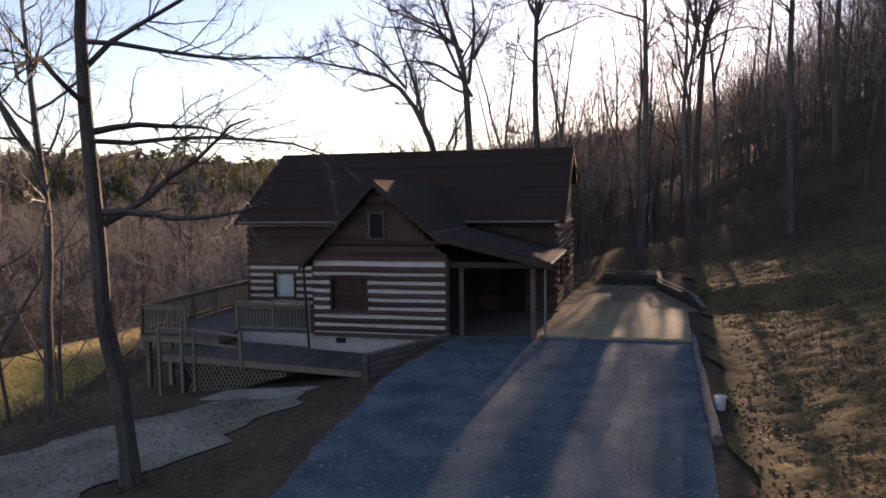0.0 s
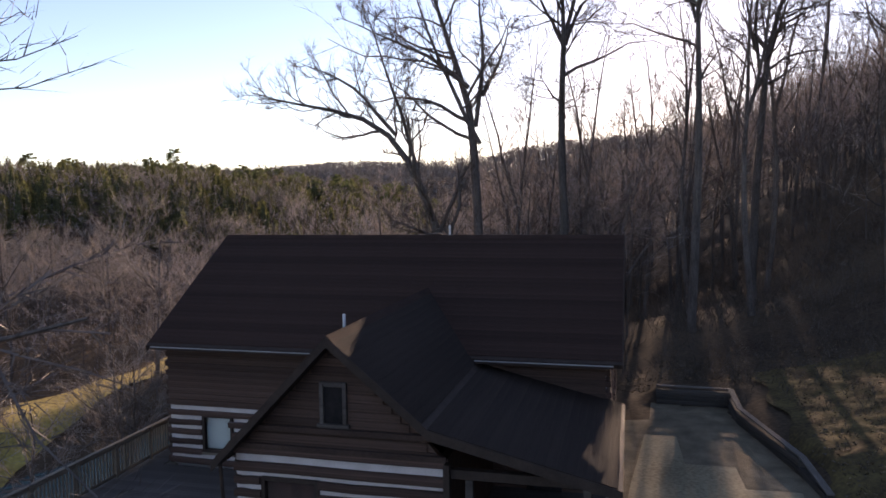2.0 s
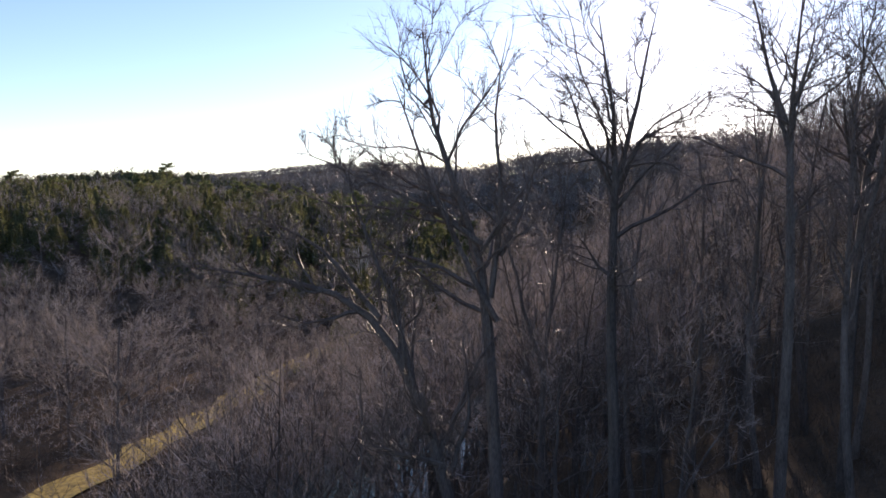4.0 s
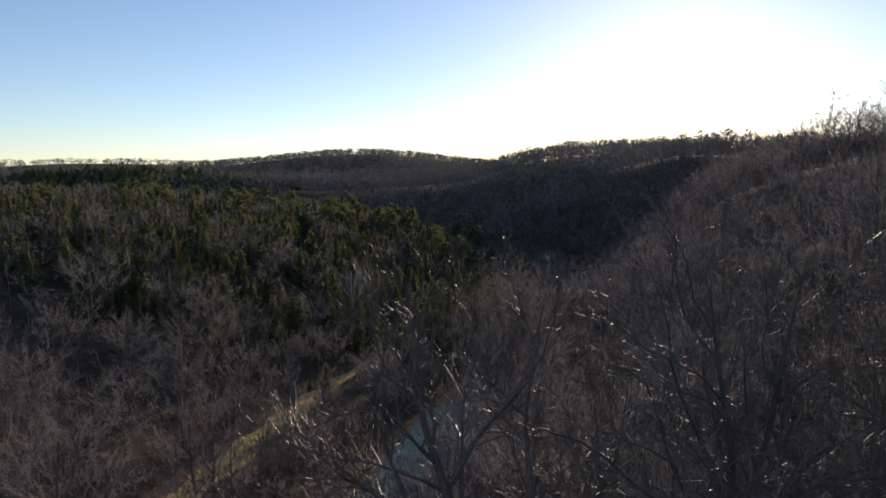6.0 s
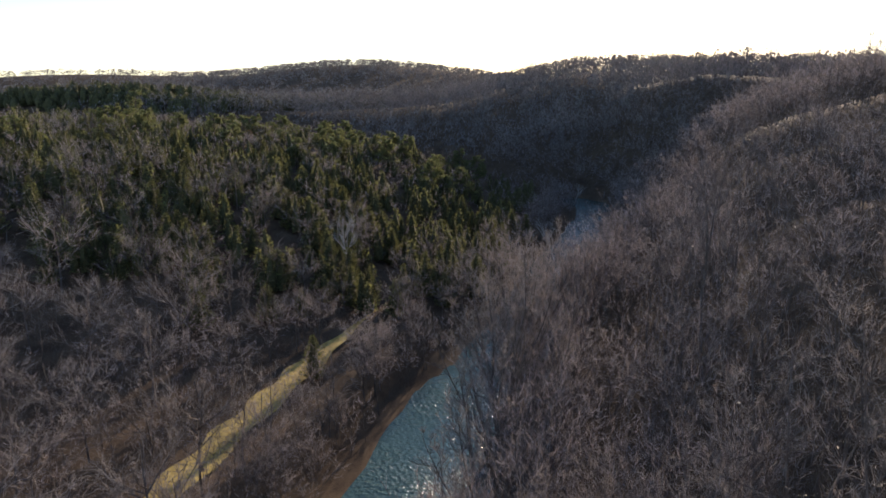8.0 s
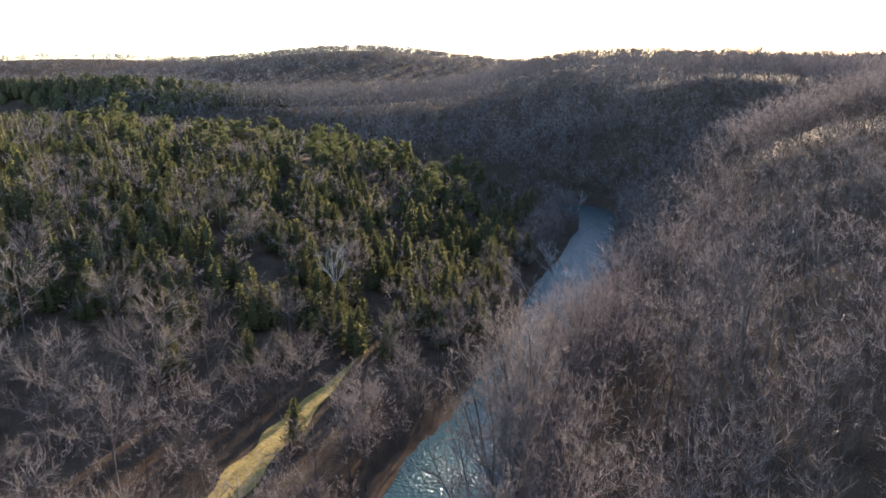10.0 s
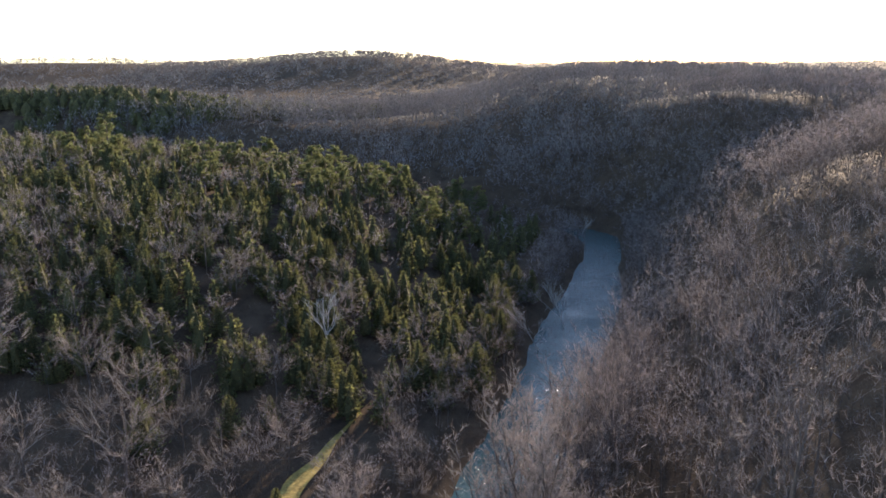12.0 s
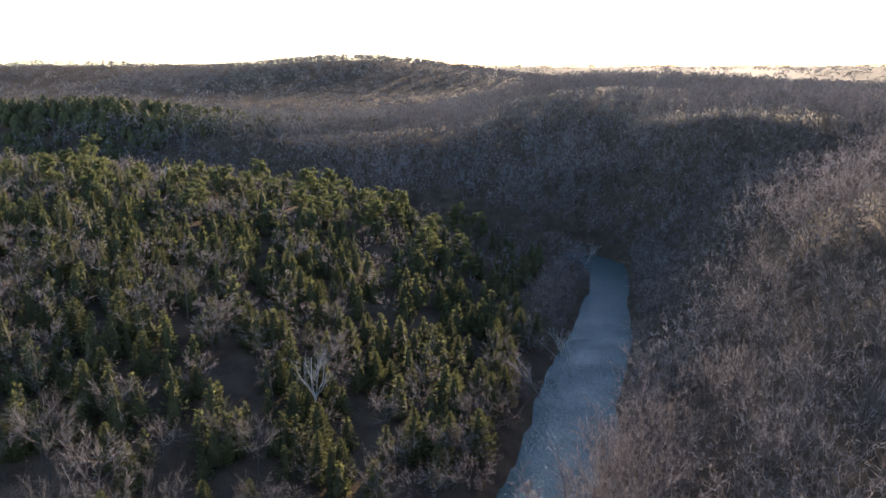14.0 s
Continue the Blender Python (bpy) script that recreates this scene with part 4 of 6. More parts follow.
            d = (path[j + 1] - path[j]) / np.linalg.norm(path[j + 1] - path[j])
            r = max(0.025, np.interp(k, range(n), rad) * rng.uniform(0.4, 0.62))
            length = (height if number == 0 else max(span, height * 0.35)) * reach * rng.uniform(0.55, 1.05) * (1.1 - 0.65 * f)
            away = aside(rng, d, rng.uniform(*spread) * (1.15 - 0.5 * f)) + np.array(bias) * rng.uniform(0.3, 1.0)
            for _ in range(6):
                lp = limb(rng, p, away / np.linalg.norm(away), length, knots, wander, droop)
                if within is None or within(lp).all():
                    break
                length *= 0.75
            lr = r * (1 - 0.8 * np.linspace(0, 1, knots))
            wood.append(tube(lp, lr, 4))
            shoots(lp, lr, length, subs)
    wood, fine = np.concatenate(wood), np.concatenate(fine)
    if within:
        wood, fine = wood[within(wood.mean(1))], fine[within(fine.mean(1))]
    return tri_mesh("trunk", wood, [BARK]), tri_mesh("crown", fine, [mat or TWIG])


def crown_kind(seed, spread, limbs=8, subs=5, twigs=8):
    """The skeleton of one leafless tree, one metre high: starts, ends and half widths of its limbs; starts and ends of its twigs."""
    rng = np.random.default_rng(seed)
    up = np.array([0, 0, 1.0])
    fork = rng.uniform(0.36, 0.5)
    lean = np.array([*rng.normal(0, 0.03, 2), 0.0])
    a, b, w, c, d = [-0.05 * up, fork * 0.9 * up + lean], [fork * up + lean, 0.86 * up + 2 * lean], [0.011, 0.006], [], []
    for k in range(limbs):
        az = 2 * math.pi * (k + rng.uniform(-0.35, 0.35)) / limbs
        f = rng.uniform(0.24, 0.62)
        el = rng.uniform(*spread) + 0.5 * (f - 0.3)
        way = np.array([math.cos(az) * math.cos(el), math.sin(az) * math.cos(el), math.sin(el)])
        length = rng.uniform(0.34, 0.48) * (1.25 - 0.7 * f)
        knee = f * up + lean * f * 2 + way * length * 0.5
        bent = way + 0.35 * up + rng.normal(0, 0.22, 3)
        tip = knee + bent / np.linalg.norm(bent) * length * 0.55
        a += [f * up + lean * f * 2, knee]
        b += [knee, tip]
        w += [0.0042, 0.0026]
        for _ in range(subs):
            t = rng.uniform(0.25, 1.0)
            p = knee + (tip - knee) * (2 * t - 1) if t > 0.5 else f * up + (knee - f * up) * 2 * t
            e = way + rng.normal(0, 0.6, 3) + 0.3 * up
            q = p + e / np.linalg.norm(e) * rng.uniform(0.1, 0.2)
            a.append(p)
            b.append(q)
            w.append(0.0014)
            g = e / np.linalg.norm(e) + rng.normal(0, 0.6, (twigs, 3)) + 0.3 * up
            g /= np.linalg.norm(g, axis=1)[:, None]
            h = p + (q - p) * rng.uniform(0.15, 1.0, (twigs, 1))
            c.append(h)
            d.append(h + g * rng.uniform(0.035, 0.09, (twigs, 1)))
    return np.array(a), np.array(b), np.array(w)[:, None], np.concatenate(c), np.concatenate(d)


def round_tree_meshes(seed, height, spread, limbs=13, subs=9, twigs=12, thin=0.011):
    """A leafless tree with a rounded crown of many fine branches."""
    rng = np.random.default_rng(seed)
    a, b, w, c, d = (v if v.shape[-1] == 1 else v * height for v in crown_kind(seed, spread, limbs, subs, twigs))
    wood, rods = [], []
    for p, q, r in zip(a, b, w[:, 0] * height):
        if r > 0.02:
            mid = (p + q) / 2 + rng.normal(0, 0.03, 3) * np.linalg.norm(q - p)
            wood.append(tube(np.array([p, mid, q]), np.array([1.0, 0.85, 0.6]) * r, 6 if r > 0.05 else 4))
        else:
            rods.append((p, (p + q) / 2 + rng.normal(0, 0.06, 3) * np.linalg.norm(q - p), q))
    fine = [tube(np.array(r), np.array([1.0, 0.8, 0.4]) * thin * 1.25, 3) for r in rods]
    side = np.cross(d - c, rng.normal(0, 1, c.shape))
    side *= thin / np.linalg.norm(side, axis=1)[:, None]
    mid = (c + d) / 2 + rng.normal(0, 0.12, c.shape) * np.linalg.norm(d - c, axis=1)[:, None]
    fine += [np.stack([c - side, c + side, mid], 1), np.stack([mid - side * 0.7, mid + side * 0.7, d], 1)]
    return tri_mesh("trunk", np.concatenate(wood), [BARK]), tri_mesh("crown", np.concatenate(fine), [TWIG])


def tree_thing(name, meshes, m, label, category="tree", group=""):
    ob = thing(name, m, label, category, group)
    part("trunk", meshes[0], None, ob)
    part("crown", meshes[1], None, ob)
    return ob


def at_ground(x, y, turn=0.0, size=1.0, sink=0.0):
    return pose(x, y, float(land(x, y)) - sink, 0, 0, turn) @ Matrix.Scale(size, 4)


def put_tree(ob, m):
    """A copy at m, keeping m's scale."""
    c = copy_thing(ob, m)
    c.matrix_basis = m
    return c


def frond_tree(seed, height, radius, clumps, mat, wide=0.3, bare=0.05, power=0.62):
    """An evergreen: a trunk, a lumpy core coloured dark for inner shade, and many small sprays standing out of uneven
    boughs.
    """
    rng = np.random.default_rng(seed)
    trunk = tube(np.array([(0, 0, -0.5), (0, 0, height * 0.5), (0, 0, height * 0.95)]), np.array([0.02, 0.012, 0.003]) * height, 6)
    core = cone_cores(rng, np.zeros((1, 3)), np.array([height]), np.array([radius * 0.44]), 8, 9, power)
    tris = []
    whorls = max(9, int(height * 2.1))
    per = max(6, clumps // (whorls * 9))
    for k in range(whorls):
        f = bare + (0.985 - bare) * (k + rng.uniform(-0.25, 0.25)) / (whorls - 1)
        f = min(max(f, bare), 0.985)
        for i in range(9):
            a = 2 * math.pi * (i + rng.uniform(-0.35, 0.35)) / 9 + k * 0.7
            out = np.array([math.cos(a), math.sin(a), 0.0])
            across = np.array([-out[1], out[0], 0.0])
            run = radius * (1 - f) ** power * min(1.0, 0.72 + 2.5 * f) * rng.uniform(0.74, 1.1) + 0.1
            t = rng.uniform(0.3, 1.0, (per, 1)) ** 0.75
            c = np.array([0, 0, f * height]) + out * run * t + across * rng.normal(0, 0.2, (per, 1)) * run * (1.2 - t) + np.array([0, 0, 1.0]) * (0.26 * run * t ** 2 + rng.normal(0, 0.05, (per, 1)))
            d = out * 0.8 + np.array([0, 0, 0.45]) + across * rng.normal(0, 0.55, (per, 1)) + rng.normal(0, 0.22, (per, 3))
            d /= np.linalg.norm(d, axis=1)[:, None]
            s = np.cross(d, np.array([0, 0, 1.0]) + rng.normal(0, 0.45, (per, 3)))
            s /= np.linalg.norm(s, axis=1)[:, None]
            ln = wide * rng.uniform(0.7, 1.4, per)[:, None] * (1 - 0.4 * f)
            tris.append(np.stack([c - s * ln * 0.4, c + s * ln * 0.4, c + d * ln * 1.5], 1))
    every = np.concatenate([core] + tris)
    return tri_mesh("trunk", trunk, [BARK]), tri_mesh("crown", every, [mat, SHADECEDAR], np.arange(len(every)) < len(core))


def cone_cores(rng, pos, height, radius, rings=6, sides=7, round_=0.7):
    """Uneven cone-like masses, one for each place."""
    n = len(pos)
    f = np.linspace(0.03, 1.0, rings)
    a = np.linspace(0, 2 * math.pi, sides, endpoint=False)
    r = radius[:, None, None] * (np.minimum((1 - f) ** round_ * 1.05, 0.55 + 3 * f))[None, :, None] * rng.uniform(0.68, 1.08, (n, rings, sides)) * (1 + 0.1 * np.sin(2 * a + rng.uniform(0, 6, (n, 1, 1))))
    z = (f[None, :, None] + rng.uniform(-0.05, 0.05, (n, rings, sides))) * height[:, None, None]
    spin = rng.uniform(0, 6.3, (n, 1, 1)) + np.arange(rings)[None, :, None] * 0.4
    ring = np.stack([np.cos(a + spin) * r, np.sin(a + spin) * r, z], -1) + pos[:, None, None]
    nxt = np.roll(ring, -1, axis=2)
    t1 = np.stack([ring[:, :-1], nxt[:, :-1], ring[:, 1:]], -2)
    t2 = np.stack([nxt[:, :-1], nxt[:, 1:], ring[:, 1:]], -2)
    return np.concatenate([t1.reshape(-1, 3, 3), t2.reshape(-1, 3, 3)])


DOMES = [crown_kind(700 + k, (0.3, 0.9), 8, 5, 7) for k in range(5)]
FAR_DOMES = [crown_kind(740 + k, (0.3, 0.9), 7, 4, 6) for k in range(5)]
UPRIGHT = [crown_kind(720 + k, (0.75, 1.15), 8, 5, 6) for k in range(4)]


def plant(rng, pos, height, kinds, width):
    """Joined leafless trees of those kinds: their limbs, and their twigs of that half width in metres."""
    wood, fine = [], []
    pick = rng.integers(0, len(kinds), len(pos))
    for k, (a, b, w, c, d) in enumerate(kinds):
        here = np.flatnonzero(pick == k)
        if not len(here):
            continue
        ang, h = rng.uniform(0, 2 * math.pi, len(here)), height[here][:, None]
        wide = rng.uniform(0.85, 1.2, len(here))[:, None]
        cs, sn = np.cos(ang)[:, None], np.sin(ang)[:, None]

        def stand(v):
            return np.stack([(v[None, :, 0] * cs - v[None, :, 1] * sn) * h * wide, (v[None, :, 0] * sn + v[None, :, 1] * cs) * h * wide, v[None, :, 2] * h], -1) + pos[here][:, None]

        def strips(p, q, half):
            side = np.cross(q - p, rng.normal(0, 1, p.shape))
            side *= half / (np.linalg.norm(side, axis=-1, keepdims=True) + 1e-9)
            return np.stack([p - side, p + side, q], -2).reshape(-1, 3, 3)
        wood.append(strips(stand(a), stand(b), w[None] * h[..., None]))
        fine.append(strips(stand(c), stand(d), width))
    return np.concatenate(wood), np.concatenate(fine)


def far_bare(rng, pos, height, limbs=9, twigs=11, width=0.05):
    """Joined far trees without leaves: for each a trunk, limbs and twigs as thin tapering blades."""
    n = len(pos)
    h = height[:, None, None]
    base = pos[:, None, :]
    up = np.array([0, 0, 1.0])

    def blades(p, d, ln, w):
        s = np.cross(d, rng.normal(0, 1, d.shape))
        s /= np.linalg.norm(s, axis=-1, keepdims=True) + 1e-9
        return np.stack([p - s * w, p + s * w, p + d * ln], -2).reshape(-1, 3, 3)
    td = np.tile(up, (n, 2, 1)) + rng.normal(0, 0.035, (n, 2, 3))
    out = [blades(np.repeat(base - up * 0.5, 2, 1), td, h * 0.9, 0.0075 * h)]
    f = rng.uniform(0.28, 0.85, (n, limbs, 1))
    p = base + up * h * f + rng.normal(0, 0.1, (n, limbs, 3))
    a = rng.uniform(0, 2 * math.pi, (n, limbs))
    d = np.stack([np.cos(a), np.sin(a), rng.uniform(0.35, 1.5, (n, limbs))], -1)
    d /= np.linalg.norm(d, axis=-1, keepdims=True)
    ln = h * rng.uniform(0.25, 0.45, (n, limbs, 1)) * (1.15 - 0.6 * f)
    out.append(blades(p, d, ln, 0.0026 * h))
    t = rng.uniform(0.2, 1.0, (n, limbs, twigs, 1))
    q = p[:, :, None] + d[:, :, None] * ln[:, :, None] * t
    e = d[:, :, None] + rng.normal(0, 0.7, (n, limbs, twigs, 3)) + np.array([0, 0, 0.25])
    e /= np.linalg.norm(e, axis=-1, keepdims=True)
    out.append(blades(q, e, h[..., None] * rng.uniform(0.045, 0.11, (n, limbs, twigs, 1)), width * rng.uniform(0.6, 1.2, (n, limbs, twigs, 1))))
    return np.concatenate(out[:2]), out[2]


def far_conifer(rng, pos, height, radius, sprays=70, rings=6, sides=7, round_=0.7):
    """Joined far evergreens: lumpy shade-coloured masses with sprays standing out."""
    n = len(pos)
    h, r0 = height[:, None, None], radius[:, None, None]
    f = 0.08 + 0.92 * rng.random((n, sprays, 1)) ** 1.3
    a = rng.uniform(0, 2 * math.pi, (n, sprays))
    rad = r0 * (1 - f) ** round_ * (0.9 + 0.14 * np.sin(2 * a[..., None] + 11 * f + rng.uniform(0, 6, (n, 1, 1)))) * rng.uniform(0.62, 1.06, (n, sprays, 1)) + 0.05
    out = np.stack([np.cos(a), np.sin(a), np.zeros_like(a)], -1)
    c = pos[:, None] + out * rad + np.array([0, 0, 1.0]) * f * h
    d = out + np.array([0, 0, 0.35]) + rng.normal(0, 0.5, (n, sprays, 3))
    d /= np.linalg.norm(d, axis=-1, keepdims=True)
    s = np.cross(d, np.array([0, 0, 1.0]) + rng.normal(0, 0.5, d.shape))
    s /= np.linalg.norm(s, axis=-1, keepdims=True)
    ln = (0.06 * r0 + 0.2) * rng.uniform(0.7, 1.4, (n, sprays, 1))
    return cone_cores(rng, pos, height * 0.97, radius * 0.58, rings, sides, round_), np.stack([c - s * ln * 0.5, c + s * ln * 0.5, c + d * ln * 1.3], -2).reshape(-1, 3, 3)


def fuzzy_crowns(rng, pos, height, radius, count, wide):
    """Distant leafless crowns: domes of short upright sprays reaching down to the ground."""
    n = len(pos)
    a = rng.uniform(0, 2 * math.pi, (n, count))
    f = rng.uniform(0.0, 1.0, (n, count)) ** 0.7
    r = np.sqrt(np.maximum(1 - f ** 2, 0)) * rng.uniform(0.4, 1.0, (n, count)) * radius[:, None]
    c = pos[:, None] + np.stack([np.cos(a) * r, np.sin(a) * r, f * height[:, None] * 0.85], -1)
    d = np.stack([np.cos(a) * 0.5, np.sin(a) * 0.5, np.ones_like(a)], -1) + rng.normal(0, 0.3, (n, count, 3))
    d /= np.linalg.norm(d, axis=-1, keepdims=True)
    s = np.cross(d, rng.normal(0, 1, d.shape))
    s *= 1.2 * wide / (np.linalg.norm(s, axis=-1, keepdims=True) + 1e-9)
    ln = height[:, None, None] * rng.uniform(0.05, 0.14, (n, count, 1))
    return np.stack([c - s, c + s, c + d * ln], -2).reshape(-1, 3, 3)


# trees of the yard, one by one
rng = np.random.default_rng(99)
TAKEN = []
def rooted(x, y, points):
    """A course given by its offsets east and its true heights, seen from the foot at x, y."""
    g = float(land(x, y))
    return [(a - x, b, c - g) for a, b, c in points]


tree_thing("bare_tree", bare_tree_meshes(3, 16.0, 0.2, 20, 13, 26, 0.34, (-0.085, 0.0), reach=0.44, droop=0.0, thin=0.007, sub=0.009, m=6, bias=(0.75, -0.3, -0.1), tip=0.6, wander=0.2, spread=(1.1, 1.5), mat=DARKTWIG, within=lambda p: (p[:, 0] < 4.9) & (p[:, 0] + p[:, 1] < 5.4)), at_ground(-6.3, 18.8, 0), "tall leafless oak with long low limbs beside the path", group="yard trees")
slim = tree_thing("bare_tree", bare_tree_meshes(5, 17.0, 0.19, 15, 10, 18, 0.36, (0.05, 0.0), fork=0.5, thin=0.009, wander=0.19, mat=DARKTWIG), at_ground(-13.2, 27.8, 40), "slim leafless tree on the yard's lower edge", group="yard trees")
leaning = tree_thing("bare_tree", bare_tree_meshes(11, 12.0, 0.24, 20, 9, 17, 0.3, reach=0.42, droop=0.1, thin=0.009, sub=0.013, m=4, mat=DARKTWIG, wander=0.18, spread=(0.6, 1.1),
                     spine=rooted(-0.2, 46.2, ((-0.2, 0, -3.2), (0.0, 0, 1.5), (-0.27, 0, 5.8), (-1.38, 0.2, 8.5), (-2.5, 0.4, 10.8), (-4.5, 0.6, 12.0), (-6.8, 0.4, 12.2), (-8.6, 0.2, 12.8))),
                     arms=[rooted(-0.2, 46.2, p) for p in (((-1.4, 0.2, 8.5), (-2.1, 0.3, 11.5), (-2.9, 0.0, 13.6), (-3.6, 0.0, 15.6)), ((-2.5, 0.4, 10.8), (-4.3, 0.8, 13.0), (-7.2, 1.2, 14.2)), ((-0.3, 0, 5.8), (0.25, 0.3, 7.6), (0.2, 0.5, 9.4)), ((-0.5, 0, 6.1), (-1.6, -0.5, 6.5), (-2.9, -0.8, 7.0)))]),
                     at_ground(-0.2, 46.2, 0), "leafless tree arching far out over the river slope", group="trees behind the cabin")
forked = tree_thing("bare_tree", bare_tree_meshes(14, 20.0, 0.27, 18, 9, 16, 0.42, reach=0.42, droop=0.02, thin=0.01, sub=0.013, m=4, mat=DARKTWIG, wander=0.18, spread=(0.75, 1.3), within=lambda p: p[:, 2] < 22.0 - float(land(1.3, 48.0)),
                    spine=rooted(1.3, 48.0, ((1.4, 0, -3.4), (1.4, 0, 1.0), (1.35, 0, 5.5), (1.1, 0, 11.1), (0.7, 0, 13.3), (-0.2, 0, 15.6), (-0.65, 0, 17.3), (-0.9, 0.2, 20.0))),
                    arms=[rooted(1.3, 48.0, p) for p in (((1.3, 0, 10.4), (-0.2, -0.2, 13.2), (-1.3, -0.4, 15.8), (-2.1, -0.5, 18.4)), ((1.1, 0, 11.2), (1.5, 0, 13.6), (1.5, 0.1, 15.4), (1.25, 0.3, 17.3), (1.7, 0.4, 20.2)), ((0.8, 0, 13.0), (-0.8, -0.3, 14.4), (-2.6, -0.6, 15.2), (-5.0, -0.8, 16.2)), ((1.4, 0, 12.6), (2.3, 0.4, 14.0), (2.7, 0.6, 16.0)))]),
                    at_ground(1.3, 48.0, 0), "tall forked leafless tree behind the cabin", group="trees behind the cabin")
straight = tree_thing("bare_tree", bare_tree_meshes(17, 20.0, 0.24, 14, 9, 16, 0.56, reach=0.38, droop=0.02, thin=0.01, sub=0.013, m=4, mat=DARKTWIG, wander=0.18, spread=(0.75, 1.3), within=lambda p: p[:, 2] < 22.0 - float(land(5.0, 46.8)),
                      spine=rooted(5.0, 46.8, ((5.05, 0, -2.4), (5.05, 0, 2), (5.0, 0, 7), (5.0, 0, 11.7), (5.08, 0, 15.1), (4.9, 0, 17.1), (4.5, 0.2, 20.2))),
                      arms=[rooted(5.0, 46.8, p) for p in (((5.05, 0, 14.6), (5.5, 0, 16.0), (5.9, -0.2, 16.7), (7.4, -0.4, 17.3)), ((5.0, 0, 11.4), (4.7, -0.2, 12.1), (3.6, -0.5, 13.4)), ((5.08, 0, 15.2), (5.7, 0.4, 17.4), (6.4, 0.6, 20.4)), ((5.05, 0, 14.4), (4.3, 0.4, 16.2), (3.5, 0.6, 18.8)))]),
                      at_ground(5.0, 46.8, 0), "straight leafless tree with a high forked crown", group="trees behind the cabin")
slender = tree_thing("bare_tree", bare_tree_meshes(19, 19.0, 0.16, 14, 7, 9, 0.36, (0.0, 0.03), fork=0.5, reach=0.36, droop=0.09, thin=0.009, m=4, mat=DARKTWIG, wander=0.18, spread=(0.5, 1.0)), at_ground(3.6, 54, 10), "slender leafless tree on the river slope", group="trees behind the cabin")
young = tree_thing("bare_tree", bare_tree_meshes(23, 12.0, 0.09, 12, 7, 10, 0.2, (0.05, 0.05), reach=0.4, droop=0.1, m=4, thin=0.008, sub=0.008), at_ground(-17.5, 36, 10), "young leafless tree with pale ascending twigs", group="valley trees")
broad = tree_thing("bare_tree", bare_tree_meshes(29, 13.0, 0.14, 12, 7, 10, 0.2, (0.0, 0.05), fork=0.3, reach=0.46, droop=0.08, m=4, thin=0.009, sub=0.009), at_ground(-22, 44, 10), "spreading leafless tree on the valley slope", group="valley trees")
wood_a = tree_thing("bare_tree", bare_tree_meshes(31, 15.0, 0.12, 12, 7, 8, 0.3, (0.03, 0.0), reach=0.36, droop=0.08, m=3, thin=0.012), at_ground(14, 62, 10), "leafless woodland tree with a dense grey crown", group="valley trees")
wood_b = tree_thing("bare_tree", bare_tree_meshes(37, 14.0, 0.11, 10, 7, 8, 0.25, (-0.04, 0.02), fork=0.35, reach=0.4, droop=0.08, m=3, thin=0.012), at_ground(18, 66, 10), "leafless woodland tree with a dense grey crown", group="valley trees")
dome = tree_thing("bare_tree", round_tree_meshes(41, 11.0, (0.25, 0.95)), at_ground(-43.9, 144.3, 10), "spreading leafless tree with a pale rounded crown", group="valley trees")
round_top = tree_thing("bare_tree", round_tree_meshes(43, 10.0, (0.4, 1.05), 12), at_ground(-30.4, 132.8, 80), "spreading leafless tree with a pale rounded crown", group="valley trees")
for ob, x, y, turn, size in ((round_top, -21.5, 146.5, 30, 0.85), (dome, -16.2, 142.2, 150, 0.55), (dome, -49.6, 154.6, 200, 0.9), (round_top, -62.0, 152.0, 10, 1.1), (dome, -36.5, 124.7, 120, 0.9), (round_top, -47.2, 130.9, 60, 0.95),
                             (dome, -27.0, 140.0, 310, 0.75), (round_top, -11.8, 134.4, 200, 0.85), (dome, -11.0, 158.6, 45, 0.75), (round_top, -12.3, 178.0, 100, 0.8), (dome, -40.2, 186.0, 270, 0.8), (round_top, -50.9, 190.0, 330, 0.9),
                             (dome, -16.5, 50.0, 20, 0.75), (round_top, -18.8, 54.0, 160, 0.8), (round_top, -15.0, 46.0, 250, 0.7), (dome, -21.0, 48.5, 80, 0.8), (dome, -68.0, 166.0, 20, 1.0), (round_top, -1.5, 168.0, 70, 0.7), (dome, -58.0, 136.0, 140, 0.9), (round_top, -38.0, 112.0, 250, 0.85), (dome, -44.0, 102.0, 80, 0.9), (round_top, -29.0, 82.0, 40, 1.2), (dome, -44.5, 84.0, 210, 1.1), (round_top, -47.0, 95.0, 95, 1.1), (dome, -37.5, 139.0, 40, 0.95), (round_top, -41.5, 150.5, 130, 0.95), (dome, -34.0, 146.0, 290, 0.8), (round_top, -24.5, 152.5, 15, 0.85), (round_top, -8.5, 150.0, 75, 0.7), (dome, -6.0, 142.0, 175, 0.65), (dome, -9.5, 166.0, 260, 0.7), (round_top, -4.0, 160.0, 325, 0.65)):
    put_tree(ob, at_ground(x, y, turn, size * (1.35 if x < -25 and y < 160 else 1.0)))
    TAKEN.extend([(x, y), (x + 2.5, y), (x - 2.5, y), (x, y - 4), (x, y - 7)])
